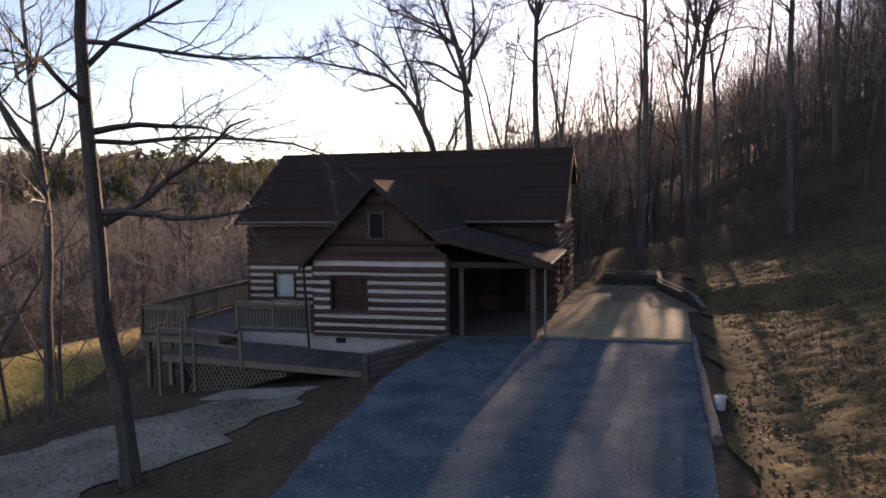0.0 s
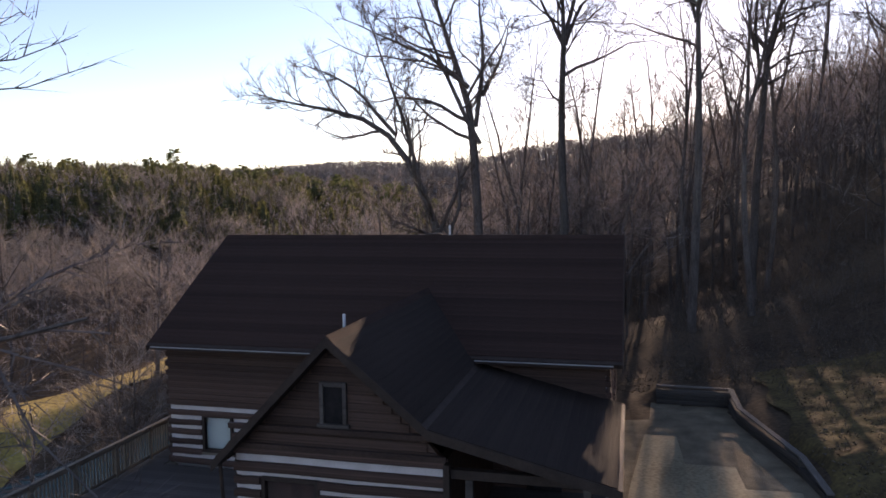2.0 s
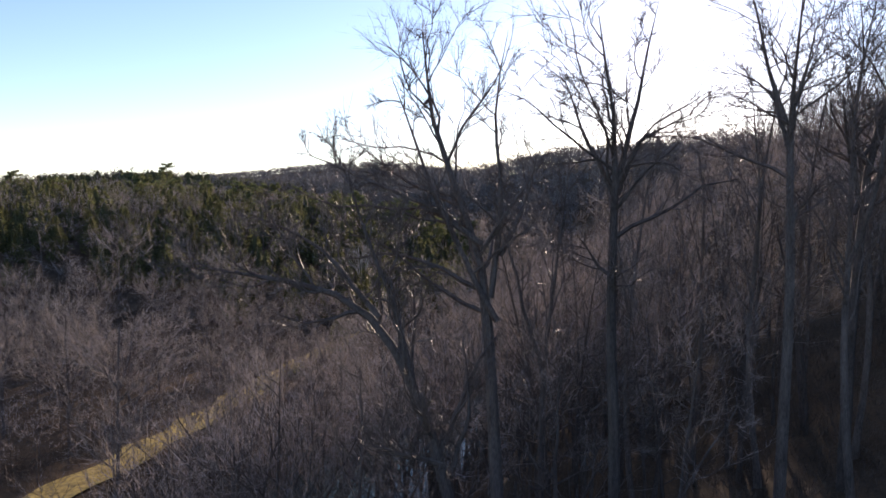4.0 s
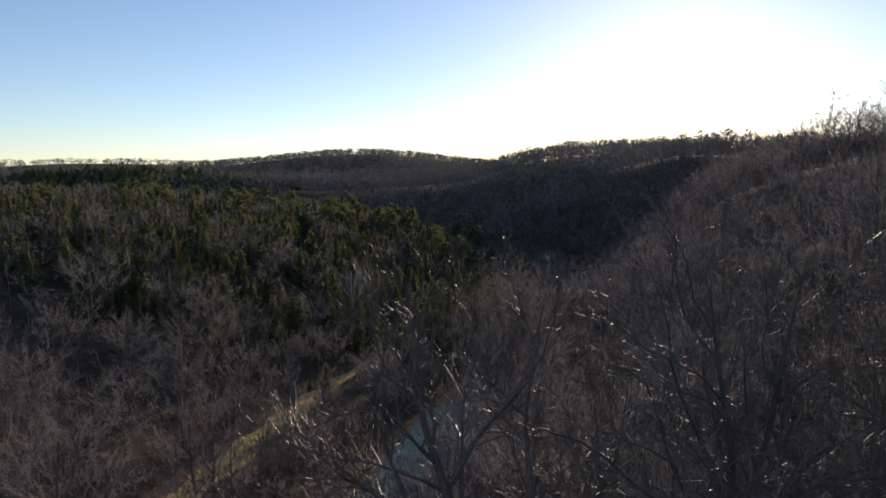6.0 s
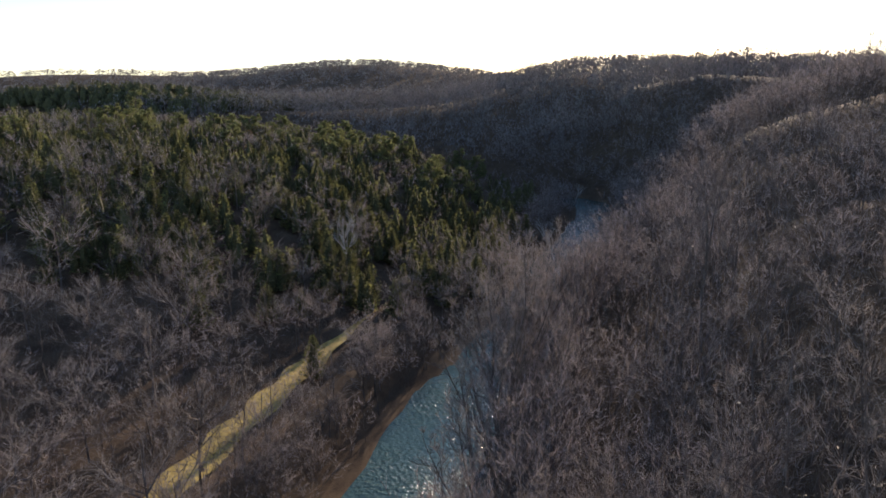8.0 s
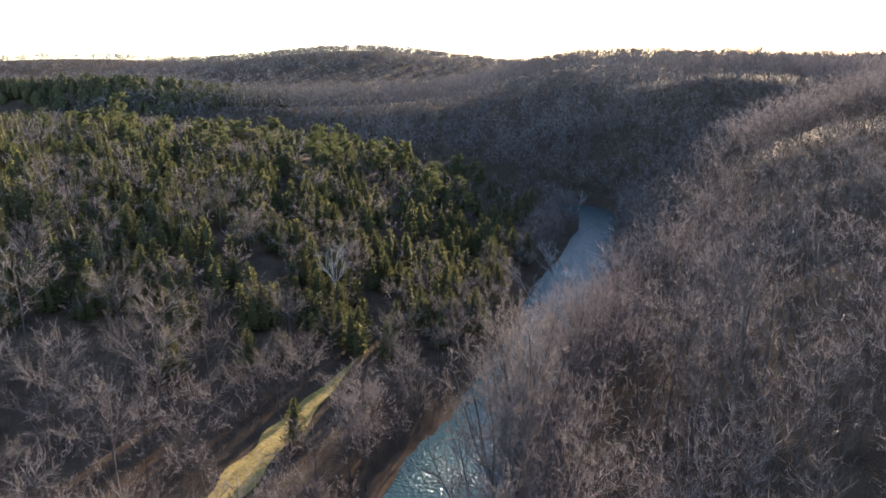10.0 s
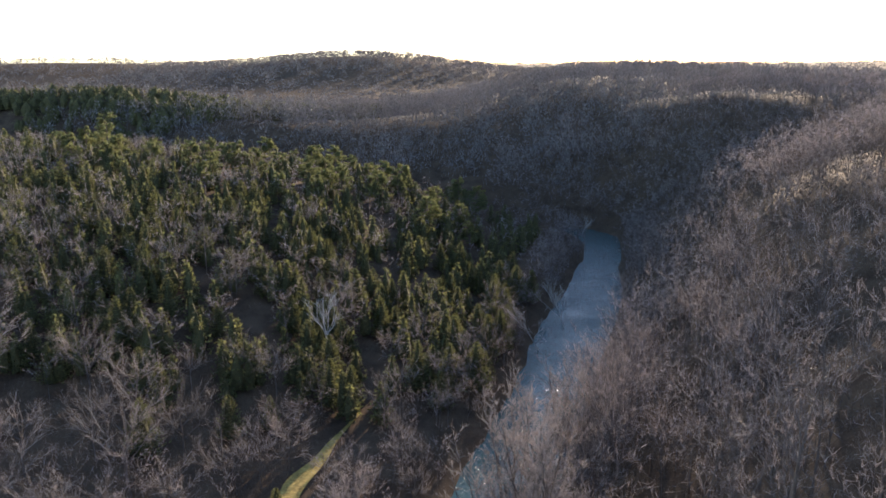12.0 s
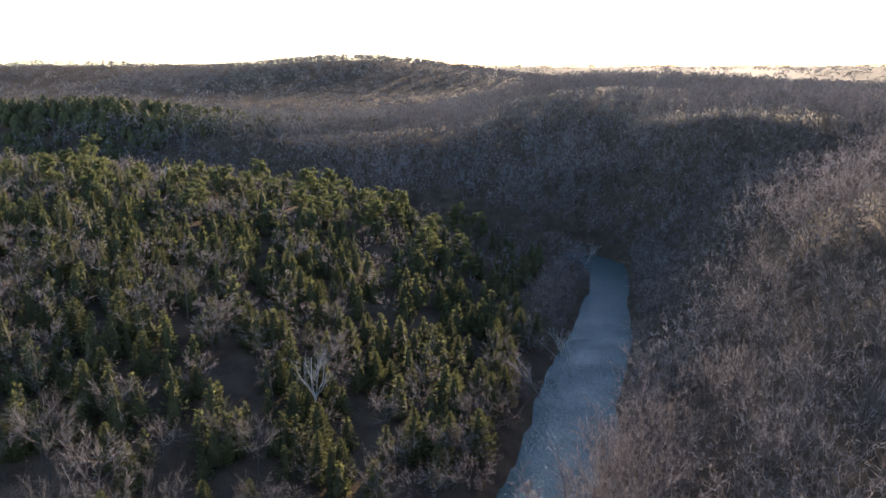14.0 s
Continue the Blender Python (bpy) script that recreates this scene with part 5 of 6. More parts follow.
# smaller ones between the grass strip and the water
for y, part_way, size in ((96, 0.4, 0.8), (104, 0.6, 0.75), (112, 0.35, 0.8), (119, 0.7, 0.7), (127, 0.45, 0.75), (133, 0.8, 0.6), (139, 0.5, 0.7), (147, 0.7, 0.65), (153, 0.4, 0.7), (160, 0.75, 0.7), (88, 0.55, 0.8), (80, 0.45, 0.85)):
    x = float(strip_x(y)) + 3.4 + part_way * (float(river_x(y) - np.interp(y, RIVER_Y, RIVER_W)) - float(strip_x(y)) - 4.5)
    put_tree((dome, round_top)[y % 2], at_ground(x, y, y * 31, size))
# tall trees along the water's edge
bank_tree = tree_thing("bare_tree", bare_tree_meshes(47, 21.0, 0.2, 17, 9, 9, 0.3, (-0.06, 0.0), fork=0.4, reach=0.32, droop=0.08, thin=0.02, sub=0.018, m=3, wander=0.18, spread=(0.55, 1.1)), at_ground(7.2, 121.0, 0), "tall upright leafless tree at the water's edge", group="valley trees")
for y, out, size in ((78, 2.5, 0.7), (86, 1.5, 0.75), (93, 2.0, 0.8), (99, 1.0, 0.85), (104, 3.5, 0.9), (108, 0.6, 0.9), (113, 2.6, 1.0), (117, 0.6, 0.95), (124, 3.4, 1.0), (127, 0.8, 1.0), (131, 2.4, 0.95), (135, 0.8, 0.95), (140, 2.4, 0.85), (145, 1.0, 0.75), (150, 2.6, 0.7), (102, -0.6, 0.95), (106, 1.6, 1.0), (110.5, -0.8, 1.0), (115, 0.9, 1.05), (119, -0.9, 1.0), (122, 1.4, 1.0), (125.5, -0.7, 1.05), (129, 0.4, 0.95), (133, -0.5, 0.9), (137.5, 1.0, 0.85)):
    x = float(river_x(y) + np.interp(y, RIVER_Y, RIVER_W)) + out
    put_tree(bank_tree, at_ground(x, y, y * 47, size))
for x, y, size in ((-4, 72, 0.75), (-6.5, 77, 0.8), (-1, 80, 0.75), (-8.5, 69, 0.7), (-3, 84, 0.8), (0.5, 74, 0.7), (-11, 66, 0.65), (-14, 60, 0.6), (-9.5, 73.5, 0.75), (91, 200, 1.15), (78, 196, 0.8), (104, 206, 0.85)):
    put_tree(bank_tree, at_ground(x, y, y * 71, size))
KINDS = [wood_a, wood_b, young, broad, slender]
for ob, x, y, turn, size in ((straight, 11.9, 50.5, 120, 1.0), (forked, 16.6, 55.0, 200, 0.95), (slender, 15.4, 52.0, 80, 1.1), (broad, -4.4, 50.5, 190, 0.95), (slender, 8.0, 57, 30, 1.0), (slim, -19.5, 33.0, 70, 0.8),
                              (straight, 19.5, 47.0, 300, 1.0), (young, -16.0, 30.0, 100, 0.8), (slim, 22.5, 40.0, 10, 1.1), (forked, 26.0, 47.0, 140, 1.0), (slender, 13.7, 57.0, 50, 1.05), (slender, 18.5, 58.0, 190, 1.1), (straight, 26.5, 56.0, 220, 1.0), (slender, 28.5, 62.0, 90, 1.1), (straight, 31.0, 50.0, 20, 1.05), (slender, 24.8, 45.5, 130, 0.95), (slender, 12.6, 63.5, 280, 1.0), (slender, 19.3, 65.0, 10, 1.1)):
    put_tree(ob, at_ground(x, y, turn, size))


def scatter(n, x0, x1, y0, y1, apart, keep):
    made, tries = [], 0
    while len(made) < n and tries < n * 40:
        tries += 1
        x, y = rng.uniform(x0, x1), rng.uniform(y0, y1)
        if keep(x, y) and all((x - a) ** 2 + (y - b) ** 2 > apart ** 2 for a, b in TAKEN):
            made.append((x, y))
            TAKEN.append((x, y))
    return made


def off_river(x, y, gap=9):
    return np.abs((x - river_x(y)) * 0.86) > gap


def off_strip(x, y, gap=3.2):
    return not (35 < y < 180) or abs(x - float(strip_x(y))) > gap + (5 if y < 85 else 0)


def sun_gap(x, y, more=0.0):
    """Clear lanes in the woods through which the low sun reaches the end wall, the pad and the slope beside the drive."""
    a, b, c = (x - (at + 0.2924 * (y - 32)) for at in (7.9, 11.1, 4.75))
    return (y > 34) & (y < 104) & ((np.abs(a) < 0.85 + more) | (np.abs(b) < 1.3 + more) | (np.abs(c) < 0.5 + more))


for x, y in scatter(26, -80, -22, 84, 142, 5.5, lambda x, y: off_river(x, y, 12) and off_strip(x, y, 4.0)):
    put_tree((dome, round_top)[rng.integers(0, 2)], at_ground(x, y, rng.uniform(0, 360), rng.uniform(0.95, 1.4)))
# woods near the cabin, tree by tree
for x, y in scatter(74, 10.5, 70, 34, 120, 2.6, lambda x, y: x > 11.5 + 0.02 * y and off_river(x, y) and not sun_gap(x, y, 1.0)):
    put_tree(KINDS[rng.choice([0, 1, 2, 4, 4])], at_ground(x, y, rng.uniform(0, 360), rng.uniform(0.75, 1.15)))
for x, y in scatter(38, -9, 14, 49, 88, 2.4, lambda x, y: off_river(x, y, 8) and not sun_gap(x, y, 0.9)):
    put_tree(KINDS[rng.choice([0, 1, 2, 3])], at_ground(x, y, rng.uniform(0, 360), rng.uniform(0.7, 1.0)))
for x, y in scatter(44, -75, -13, 26, 110, 2.8, lambda x, y: off_river(x, y) and off_strip(x, y) and x < -13 - 0.05 * y):
    put_tree(KINDS[rng.choice([0, 1, 2, 3, 3])], at_ground(x, y, rng.uniform(0, 360), rng.uniform(0.6, 0.95)))

# trees added in rows to shade most of the drive, between the lanes
for c0, c1, n in ((-4.5, 1.8, 14), (5.5, 6.9, 11), (8.95, 9.5, 5)):
    for k in range(n):
        y = 56 + 34 * (k + rng.random()) / n
        x = rng.uniform(c0, c1) + 0.2924 * (y - 32)
        put_tree((wood_a, wood_b)[k % 2], at_ground(x, y, rng.uniform(0, 360), rng.uniform(0.95, 1.2)))

# ---- the valley woods ----
cedars = [tree_thing("cedar_tree", frond_tree(100 + k, 8.5, (3.0, 3.5, 3.2)[k], 2600, CEDAR, 0.26, 0.04, (0.8, 0.9, 0.7)[k]), at_ground(x, y, k * 60, s), "dense dark green cedar lit on one side", "evergreen tree", "cedars of the knoll")
          for k, (x, y, s) in enumerate([(-19.6, 133.9, 0.7), (-39.1, 146.5, 0.9), (-16.5, 164.4, 0.8)])]
for x, y in scatter(130, -110, 5, 146, 235, 2.4, lambda x, y: off_river(x, y, 12) and off_strip(x, y, 3.5) and (x - river_x(y)) < -22):
    put_tree(cedars[rng.integers(0, 3)], at_ground(x, y, rng.uniform(0, 360), rng.uniform(0.55, 1.0)))
for x, y in scatter(34, -30, 28, 156, 228, 2.2, lambda x, y: -24 < (x - river_x(y)) < -10.5 and x - 0.2924 * (y - 140) > -16.5 and off_strip(x, y, 2.6)):
    put_tree(cedars[rng.integers(0, 3)], at_ground(x, y, rng.uniform(0, 360), rng.uniform(0.6, 1.0)))
for x, y in scatter(24, -80, 10, 95, 190, 3.2, lambda x, y: off_river(x, y, 8.6) and off_strip(x, y) and x < river_x(y)):
    put_tree(KINDS[rng.choice([0, 1, 2, 3, 3])], at_ground(x, y, rng.uniform(0, 360), rng.uniform(0.6, 0.95)))


for x, y, k, size in ((3.2, 138.5, 0, 0.95), (-1.5, 131.0, 1, 0.9), (7.5, 133.0, 0, 1.05), (11.0, 142.0, 1, 1.0), (-9.0, 128.0, 3, 0.8), (12.5, 150.0, 0, 0.9)):
    x = float(river_x(y)) + (11.5 if x > float(river_x(y)) else -10.5)
    put_tree(KINDS[k], at_ground(x, y, 50 * x, size))
for x, y in scatter(22, -95, -18, 140, 215, 4.6, lambda x, y: off_strip(x, y, 4.0) and (x - river_x(y)) < -14):
    put_tree((dome, round_top)[rng.integers(0, 2)], at_ground(x, y, rng.uniform(0, 360), rng.uniform(0.7, 1.0)))
# single trees that stand out in the valley
def pale_tree(seed, height, lean):
    """A white-barked tree, leaning by that much east and north for each metre up."""
    tilt = Matrix.Identity(4)
    tilt[0][2], tilt[1][2] = lean
    meshes = round_tree_meshes(seed, height, (0.6, 1.2), 9, 6, 8, 0.016)
    for me in meshes:
        me.transform(tilt)
        me.materials[0] = PALEBARK
    return meshes


tree_thing("sycamore_tree", pale_tree(301, 13.0, (0.05, 0)), at_ground(-22.2, 177.6, 20), "white-barked leafless sycamore among cedars")
tree_thing("sycamore_tree", pale_tree(302, 9.5, (-0.5, -0.1)), at_ground(14.0, 195.5), "pale leafless tree leaning over the river bank")
tree_thing("sycamore_tree", pale_tree(303, 11.0, (-0.35, 0.1)), at_ground(20.3, 207.5), "pale leafless tree leaning over the river bank")
tree_thing("sycamore_tree", pale_tree(304, 7.5, (0.35, 0.0)), at_ground(35.6, 291.0), "small pale tree leaning over the river's bend")
tree_thing("sycamore_tree", pale_tree(305, 7.0, (0.0, 0.0)), at_ground(-85.7, 283.0), "small white-barked tree on the knoll")
tree_thing("bare_tree", bare_tree_meshes(311, 10.0, 0.12, 9, 6, 8, 0.3, (-0.4, 0.0), fork=0.3, reach=0.5, m=3, thin=0.03), at_ground(31.8, 201.5), "dark leafless tree leaning out from a river point")
tree_thing("oak_tree", (bare_tree_meshes(320, 8.0, 0.12, 8, 4, 4, m=3)[0], frond_tree(321, 7.5, 2.6, 900, OAKLEAF, 0.3, 0.25, 0.4)[1]), at_ground(-61.3, 252.8), "oak still holding rust-brown leaves")


def pine_meshes(seed, height, reach):
    """A tall pine with flat layered boughs and gaps between them."""
    rng = np.random.default_rng(seed)
    trunk = [tube(np.array([(0, 0, -0.5), (0, 0, height * 0.5), (0.2, 0, height)]), np.array([0.22, 0.16, 0.04]), 7)]
    tris = []
    for k in range(30):
        f = 0.27 + 0.72 * (k + rng.random()) / 30
        a, r = rng.uniform(0, 2 * math.pi), reach * (1.12 - f) ** 0.55 * rng.uniform(0.65, 1.15)
        out = np.array([math.cos(a), math.sin(a), 0.0])
        foot = np.array([0, 0, f * height])
        tip = foot + out * r + np.array([0, 0, 0.16 * r])
        trunk.append(tube(np.array([foot, foot * 0.5 + tip * 0.5, tip]), np.array([0.05, 0.035, 0.02]), 4))
        n = 90
        t = rng.uniform(0.3, 1.08, (n, 1))
        across = np.array([-out[1], out[0], 0.0])
        c = foot + (tip - foot) * t + across * rng.normal(0, 0.24, (n, 1)) * r * (1.15 - 0.6 * t) + np.array([0, 0, 1.0]) * rng.normal(0.12, 0.13, (n, 1))
        d = out * 0.5 + rng.normal(0, 0.5, (n, 3)) + np.array([0, 0, 0.6])
        d /= np.linalg.norm(d, axis=1)[:, None]
        s = np.cross(d, rng.normal(0, 1, (n, 3)))
        s /= np.linalg.norm(s, axis=1)[:, None]
        tris.append(np.stack([c - s * 0.15, c + s * 0.15, c + d * 0.5], 1))
    return tri_mesh("trunk", np.concatenate(trunk), [BARK]), tri_mesh("crown", np.concatenate(tris), [PINE])


tree_thing("pine_tree", pine_meshes(330, 14.0, 6.0), at_ground(-106, 282), "tall pine with layered boughs above the cedars", "evergreen tree")
low_pine = tree_thing("pine_tree", pine_meshes(331, 10.0, 4.2), at_ground(-24, 262), "pale green pine with flat layered boughs on the knoll", "evergreen tree", "pines of the knoll")
for x, y in scatter(44, -78, 4, 246, 322, 5.0, lambda x, y: (x - river_x(y)) < -24):
    put_tree(low_pine, at_ground(x, y, rng.uniform(0, 360), rng.uniform(0.7, 1.05)))
for x, y in scatter(16, -150, -80, 225, 300, 5.0, lambda x, y: True):
    put_tree(low_pine, at_ground(x, y, rng.uniform(0, 360), rng.uniform(0.7, 1.0)))


def field(n, x0, x1, y0, y1, keep):
    x, y = rng.uniform(x0, x1, n), rng.uniform(y0, y1, n)
    ok = keep(x, y) & (np.abs((x - river_x(y)) * 0.86) > 0.86 * np.interp(y, RIVER_Y, RIVER_W) + 1.0)
    x, y = x[ok], y[ok]
    return np.stack([x, y, land(x, y)], 1)


def in_view(x, y):
    """Where the clip's valley opens: a wide fan beyond the cabin."""
    return np.abs(x) < 60 + 0.72 * np.maximum(y - 20, 0)


left_bank = lambda x, y: (x < river_x(y)) & in_view(x, y)
right_bank = lambda x, y: (x > river_x(y)) & in_view(x, y)
bare = []


def woods(n, x0, x1, y0, y1, keep, low, high, kinds, width):
    p = field(n, x0, x1, y0, y1, keep)
    p = p[[bool(off_strip(a, b)) and not sun_gap(a, b, 1.3) for a, b, _ in p]]
    bare.append(plant(rng, p, rng.uniform(low, high, len(p)), kinds, width))


def bank_line(side, a, b, n, low, high):
    """Trees that crowd the water's edge."""
    y = rng.uniform(a, b, n)
    x = river_x(y) + side * (np.interp(y, RIVER_Y, RIVER_W) + rng.uniform(0.6, 8.0, n))
    p = np.stack([x, y, land(x, y)], 1)
    p = p[[bool(off_strip(c, d, 2.6)) for c, d, _ in p]]
    bare.append(plant(rng, p, rng.uniform(low, high, len(p)), UPRIGHT, 0.018))


woods(1500, 10, 240, 180, 345, right_bank, 9, 13, FAR_DOMES, 0.036)
woods(760, 10, 170, 78, 195, right_bank, 9, 14, DOMES + UPRIGHT, 0.019)
woods(240, -4, 60, 80, 180, right_bank, 8, 13, UPRIGHT, 0.015)
woods(240, 24, 130, 40, 120, lambda x, y: x > 28, 9, 14, DOMES + UPRIGHT, 0.014)
woods(260, -240, 60, 165, 250, left_bank, 6, 10, DOMES, 0.028)
woods(760, -240, 60, 245, 350, left_bank, 5, 9.5, FAR_DOMES, 0.034)
woods(110, -160, -30, 90, 190, left_bank, 7, 11, DOMES, 0.02)
woods(130, -100, -22, 50, 140, left_bank, 7, 11, DOMES, 0.015)
woods(170, -16, 12, 52, 92, lambda x, y: (off_river(x, y, 8.5)), 10, 15, UPRIGHT + DOMES, 0.011)
woods(60, 12, 45, 47, 95, lambda x, y: (off_river(x, y, 8.5)), 6, 12, UPRIGHT, 0.01)
for side, n in ((-1, 46), (1, 9)):
    y = rng.uniform(58, 160, n)
    x = strip_x(y) + side * (3.2 + 2.8 * smooth(85, 60, y) + rng.uniform(0.0, 3.0, n))
    bare.append(plant(rng, np.stack([x, y, land(x, y)], 1), rng.uniform(5, 8.5, n), DOMES, 0.014))
bank_line(-1, 60, 110, 60, 7, 11)
bank_line(-1, 100, 150, 36, 4, 8)
bank_line(-1, 110, 200, 36, 5, 9)
bank_line(1, 52, 100, 40, 10, 14)
bank_line(-1, 165, 300, 70, 6, 10)
bank_line(1, 78, 168, 90, 12, 17)
bank_line(1, 160, 296, 60, 7, 11)
woods(130, 13, 60, 40, 95, lambda x, y: (x > 13) & ((y > 58) | (x > 26)), 11, 16, UPRIGHT, 0.011)
lane = field(3600, 8, 40, 40, 104, lambda x, y: sun_gap(x, y))
shrubs = far_bare(rng, lane, rng.uniform(0.4, 1.1, len(lane)), 7, 6, 0.008)
tagged(new("shrubs", tri_mesh("shrubs", np.concatenate(shrubs), [BARK, SHRUB], np.arange(len(shrubs[0]) + len(shrubs[1])) >= len(shrubs[0]))), "low brown leafless shrubs on the hillside", "shrubs", kind="stuff")
tagged(new("far_woods", tri_mesh("far_woods", np.concatenate([b[0] for b in bare] + [b[1] for b in bare]), [BARK, FARTWIG], np.arange(sum(len(b[0]) + len(b[1]) for b in bare)) >= sum(len(b[0]) for b in bare))), "grey-brown leafless winter woods covering the hills", "woods", kind="stuff")
crowns = []


def on_cedar_ridge(x, y):
    """The dark ridge across the valley, where evergreens crowd out the bare trees."""
    return ((x + 235) / 190) ** 2 + ((y - 470) / 75) ** 2 < 1


p = field(3700, -360, 440, 300, 540, lambda x, y: in_view(x, y) & ((y > 330) | (x > river_x(y))) & ~(on_cedar_ridge(x, y) & (rng.random(len(x)) < 0.86)))
crowns.append(fuzzy_crowns(rng, p, rng.uniform(9, 14, len(p)), rng.uniform(2.6, 4.4, len(p)), 64, 0.085))
for n, x0, x1, y0, y1 in ((900, 70, 380, 335, 440), (900, -230, 70, 325, 440), (1900, -120, 430, 420, 700)):
    p = field(n, x0, x1, y0, y1, in_view)
    crowns.append(fuzzy_crowns(rng, p, rng.uniform(9, 13, len(p)), rng.uniform(3.0, 5.0, len(p)), 36, 0.2))
thicket = []
p = field(1500, 40, 160, 175, 310, right_bank)
thicket.append(fuzzy_crowns(rng, p, rng.uniform(4, 7, len(p)), rng.uniform(2.2, 3.6, len(p)), 40, 0.08))
y = rng.uniform(45, 165, 1500) - np.where(np.arange(1500) % 4, 0, 45)
x = strip_x(y) + np.where(np.arange(1500) % 4, -1, 1) * (2.6 + 3.2 * smooth(85, 60, y) + rng.uniform(0.0, 6.0, 1500))
thicket.append(fuzzy_crowns(rng, np.stack([x, y, land(x, y)], 1), rng.uniform(0.8, 2.2, 1500), rng.uniform(0.9, 1.6, 1500), 30, 0.02))
for n, x0, x1, y0, y1, keep, low, high, wide, count, half in (
        (3400, 12, 230, 100, 345, right_bank, 2.0, 5, (2.0, 3.6), 24, 0.07),
        (800, 14, 150, 45, 170, lambda x, y: right_bank(x, y) & ~sun_gap(x, y, 0.4), 1.5, 4, (1.4, 2.4), 36, 0.026),
        (420, -62, 20, 46, 150, lambda x, y: (x < river_x(y)) & (x > strip_x(y) + 2.6), 1.0, 3.0, (1.0, 1.8), 26, 0.028),
        (2200, -110, -20, 40, 160, lambda x, y: left_bank(x, y) & (x < strip_x(y) - 2.8), 1.0, 3.0, (1.2, 2.2), 26, 0.03),
        (2200, -240, 50, 160, 350, lambda x, y: left_bank(x, y) & (x < river_x(y) - 20) & ((y > 235) | (rng.random(len(x)) < 0.4)), 2, 4.5, (1.4, 2.4), 24, 0.05)):
    p = field(n, x0, x1, y0, y1, keep)
    thicket.append(fuzzy_crowns(rng, p, rng.uniform(low, high, len(p)), rng.uniform(*wide, len(p)), count, half))
tagged(new("thicket", tri_mesh("thicket", np.concatenate(thicket), [BRUSH])), "dull brown leafless understorey below the trees", "thicket", kind="stuff")
for n, x0, x1, y0, y1, low, high, radius, count, wide in ((3600, -520, 560, 470, 800, 8, 12, 5.0, 40, 0.32), (3200, -1000, 1000, 760, 1500, 9, 13, 10.0, 26, 1.0), (1300, -520, 200, 1080, 1420, 9, 13, 6.0, 30, 0.7), (3000, -2900, 2900, 1400, 4200, 10, 15, 26.0, 18, 4.0)):
    p = field(n, x0, x1, y0, y1, in_view)
    crowns.append(fuzzy_crowns(rng, p, rng.uniform(low, high, len(p)), radius * rng.uniform(0.6, 1.2, len(p)), count, wide))
tagged(new("distant_woods", tri_mesh("distant_woods", np.concatenate(crowns), [DISTANT])), "brown treetops on the distant ridges, haze put into their colour", "woods", kind="stuff")

green, inner = [], []


def evergreens(n, x0, x1, y0, y1, keep, low, high, wide, sprays, rings, sides, round_):
    p = field(n, x0, x1, y0, y1, keep)
    h = rng.uniform(low, high, len(p))
    core, spray = far_conifer(rng, p, h, h * rng.uniform(wide * 0.8, wide * 1.2, len(p)), sprays, rings, sides, round_)
    green.append(spray)
    inner.append(core)


evergreens(1000, -240, 30, 158, 250, lambda x, y: left_bank(x, y) & ((x - river_x(y)) < -20), 4.5, 8.0, 0.36, 170, 5, 7, 0.85)
evergreens(760, -240, 30, 248, 345, lambda x, y: left_bank(x, y) & ((x - river_x(y)) < -20), 4.5, 8.0, 0.38, 120, 5, 7, 0.75)
evergreens(2000, -430, -40, 395, 550, lambda x, y: in_view(x, y) & on_cedar_ridge(x, y), 6, 9, 0.6, 60, 4, 6, 0.32)
tagged(new("far_evergreens", tri_mesh("far_evergreens", np.concatenate(green + inner), [CEDAR, SHADECEDAR], np.arange(sum(map(len, green + inner))) >= sum(map(len, green)))), "dark green cedars and pines mixed into the woods", "evergreen woods", kind="stuff")

# ---- undergrowth, litter and stones ----
def blades(p, d, ln, w):
    s = np.cross(d, rng.normal(0, 1, d.shape))
    s *= w / (np.linalg.norm(s, axis=-1, keepdims=True) + 1e-9)
    return np.stack([p - s, p + s, p + d * ln], -2).reshape(-1, 3, 3)


def brush(n, x0, x1, y0, y1, keep, tall, stems=7, w=0.008):
    x, y = rng.uniform(x0, x1, n), rng.uniform(y0, y1, n)
    ok = keep(x, y)
    x, y = x[ok], y[ok]
    p = np.repeat(np.stack([x, y, land(x, y)], 1), stems, 0) + rng.normal(0, 0.12, (len(x) * stems, 3)) * np.array([1, 1, 0])
    d = rng.normal(0, 0.45, p.shape) + np.array([0, 0, 1.0])
    d /= np.linalg.norm(d, axis=1)[:, None]
    ln = rng.uniform(0.4, 1.0, (len(p), 1)) * tall
    q = p + d * ln * rng.uniform(0.3, 0.7, (len(p), 1))
    e = d + rng.normal(0, 0.6, p.shape)
    return np.concatenate([blades(p, d, ln, w), blades(q, e / np.linalg.norm(e, axis=1)[:, None], ln * 0.5, w * 0.6)])


def local(x, y):
    return (x - 0.05) * HU[0] + (y - 28.4) * HU[1], (x - 0.05) * HV[0] + (y - 28.4) * HV[1]


def wild(x, y):
    """Ground left to itself: off the drive, the pad, the path, the cabin and the water."""
    hx, hy = local(x, y)
    house = (hx > -12) & (hx < 9.2) & (hy > -5) & (hy < 16)
    drive = (x > drive_l(y) - 0.4) & (x < drive_r(y) + 0.5) & (y < 29)
    path = (x > -17) & (x < -3) & (y > 14) & (y < 27)
    return ~house & ~drive & ~path & (np.abs((x - river_x(y)) * 0.86) > 8.5) & (np.abs(x - strip_x(y)) > 3.5)


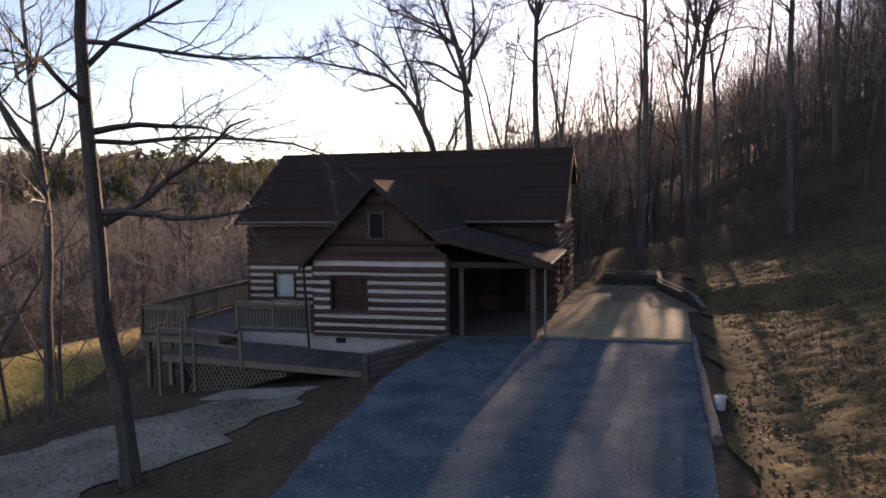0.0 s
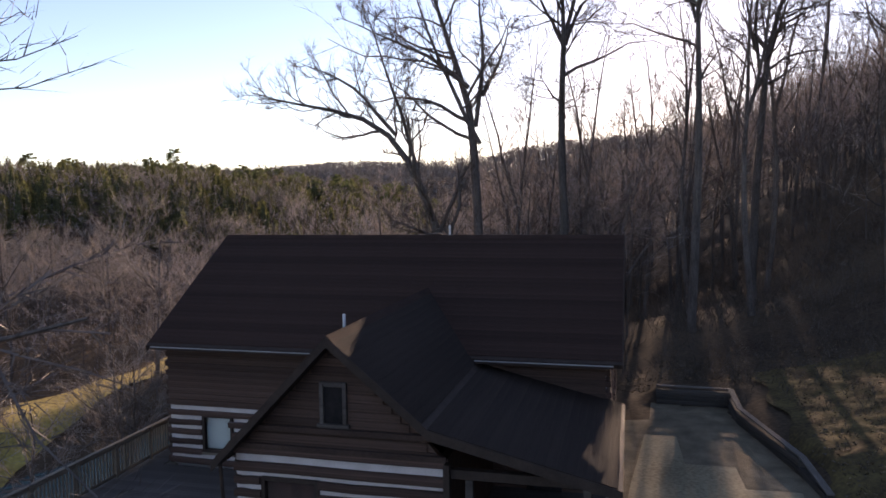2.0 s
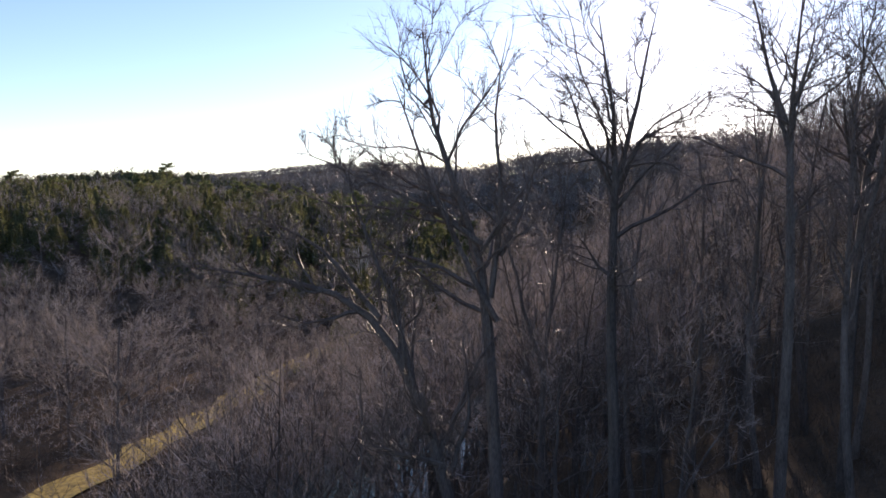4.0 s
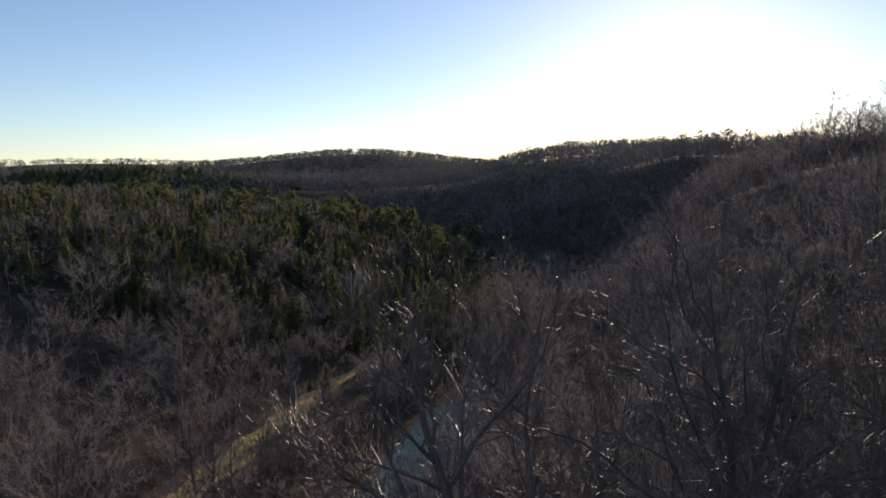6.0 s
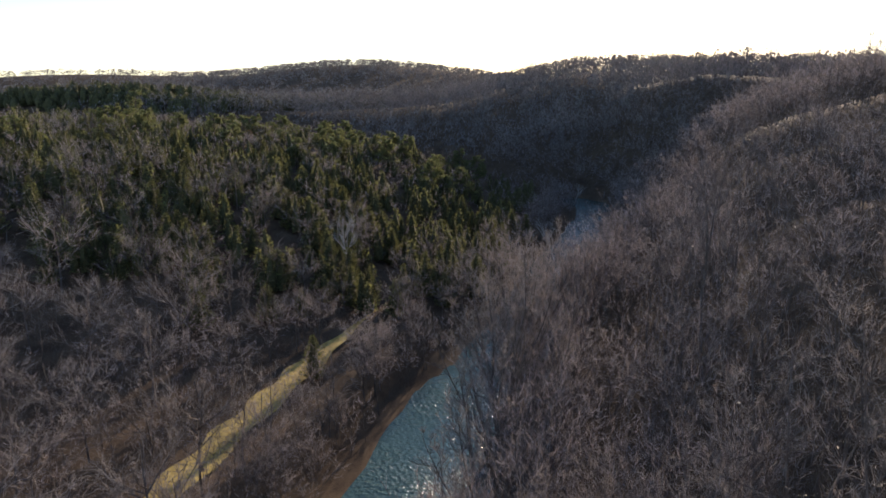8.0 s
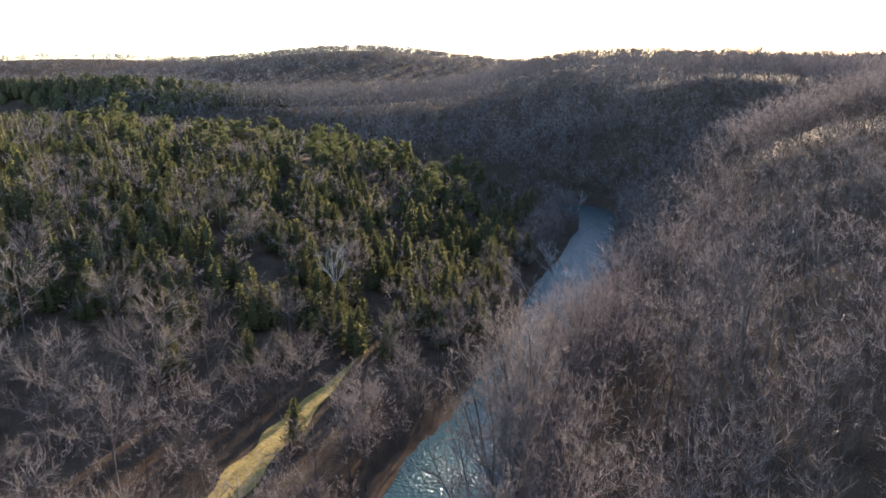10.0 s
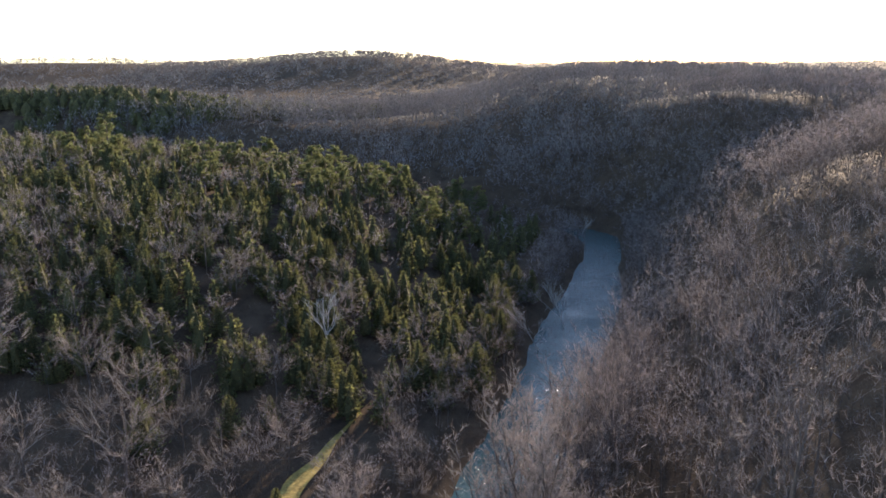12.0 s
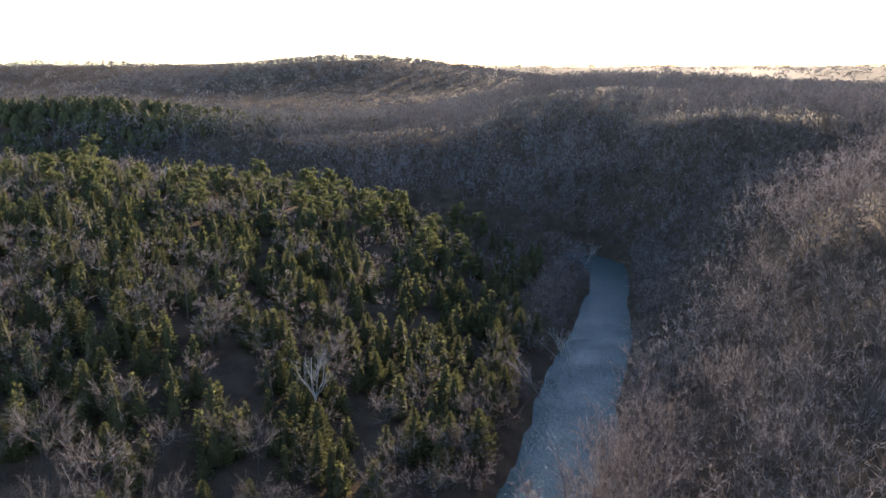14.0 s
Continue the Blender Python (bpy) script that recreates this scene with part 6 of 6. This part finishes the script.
under = [brush(2600, 9, 26, 10, 48, wild, 0.4), brush(3200, 16, 55, 12, 95, wild, 1.4), brush(4000, -48, -8, 14, 100, wild, 1.7), brush(1400, -14, 12, 42, 90, wild, 1.4), brush(2600, 11, 48, 50, 80, wild, 1.3, 7, 0.012)]
tagged(new("undergrowth", tri_mesh("undergrowth", np.concatenate(under), [BRUSH])), "leafless brown undergrowth on the slopes", "undergrowth", kind="stuff")


def litter(n, x0, x1, y0, y1, keep, size):
    x, y = rng.uniform(x0, x1, n), rng.uniform(y0, y1, n)
    ok = keep(x, y)
    x, y = x[ok], y[ok]
    p = np.stack([x, y, land(x, y) + np.where(x > 5, 0.1, 0.045)], 1)
    d = rng.normal(0, 1, p.shape) * np.array([1, 1, 0.12])
    d /= np.linalg.norm(d, axis=1)[:, None]
    return blades(p, d, size * rng.uniform(0.5, 1.4, (len(p), 1)), size * 0.35)


tagged(new("fallen_leaves", tri_mesh("fallen_leaves", np.concatenate([litter(30000, 5, 24, 8, 46, wild, 0.085), litter(9000, 6, 20, 8, 34, wild, 0.09), litter(12000, -26, -2, 12, 32, lambda x, y: (x < drive_l(y) - 0.3) & (local(x, y)[1] < -4), 0.06)]), [LEAFBIT])), "scattered dry brown leaves on the ground", "leaves", kind="stuff")


def tufts(n, keep, x0, x1, y0, y1, tall, per=9):
    x, y = rng.uniform(x0, x1, n), rng.uniform(y0, y1, n)
    ok = keep(x, y)
    x, y = x[ok], y[ok]
    p = np.repeat(np.stack([x, y, land(x, y)], 1), per, 0) + rng.normal(0, 0.09, (len(x) * per, 3)) * np.array([1, 1, 0])
    d = rng.normal(0, 0.4, p.shape) + np.array([0, 0, 1.0])
    return blades(p, d / np.linalg.norm(d, axis=1)[:, None], tall * rng.uniform(0.5, 1.2, (len(p), 1)), 0.012)


def patchy(x, y):
    return wild(x, y) & (np.sin(x * 0.9 + 2 * np.sin(y * 0.35)) + np.sin(y * 0.6 + x * 0.3) > 0.1)


grass = [tufts(4600, patchy, 5, 18, 6, 38, 0.16), tufts(4200, lambda x, y: np.abs(x - strip_x(y)) < 2.2, -44, -16, 45, 150, 0.45, 6), tufts(1500, patchy, -24, -8, 12, 34, 0.18)]
tagged(new("grass_tufts", tri_mesh("grass_tufts", np.concatenate(grass), [BLADE])), "yellow-green winter grass in tufts", "grass", kind="stuff")

def pebbles(x, y, lift, low, high):
    """Loose angular stones."""
    p = np.stack([x, y, land(x, y) + lift], 1)
    c = rng.normal(0, 1, (len(p), 5, 3)) * np.array([1, 1, 0.5])
    c /= np.linalg.norm(c, axis=2)[..., None]
    c = p[:, None] + c * rng.uniform(low, high, (len(p), 1, 1)) * np.array([1, 1, 0.6])
    return np.concatenate([np.stack([c[:, a], c[:, b], c[:, d]], 1) for a, b, d in ((0, 1, 2), (0, 2, 3), (0, 3, 4), (1, 2, 4), (2, 3, 4), (0, 1, 4))])


stones = []
for n, low, high in ((5200, 0.018, 0.038), (260, 0.033, 0.07)):
    x, y = rng.uniform(-6, 8, n), rng.uniform(6, 28.2, n)
    ok = (x > drive_l(y)) & (x < drive_r(y))
    stones.append(pebbles(x[ok], y[ok], 0.035, low, high))
y = rng.uniform(17, 36, 420)
x = np.interp(y, [17, 28, 33, 36], [5.9, 8.9, 10.0, 10.6]) + rng.normal(0.6, 0.45, 420)
tagged(new("rubble", tri_mesh("rubble", pebbles(x, y, 0.1, 0.03, 0.09), [RUBBLE])), "rough brown rubble along the foot of the slope", "rubble", kind="stuff")
tagged(new("loose_gravel", tri_mesh("loose_gravel", np.concatenate(stones), [STONE])), "loose pale stones on the gravel driveway", "gravel", kind="stuff")
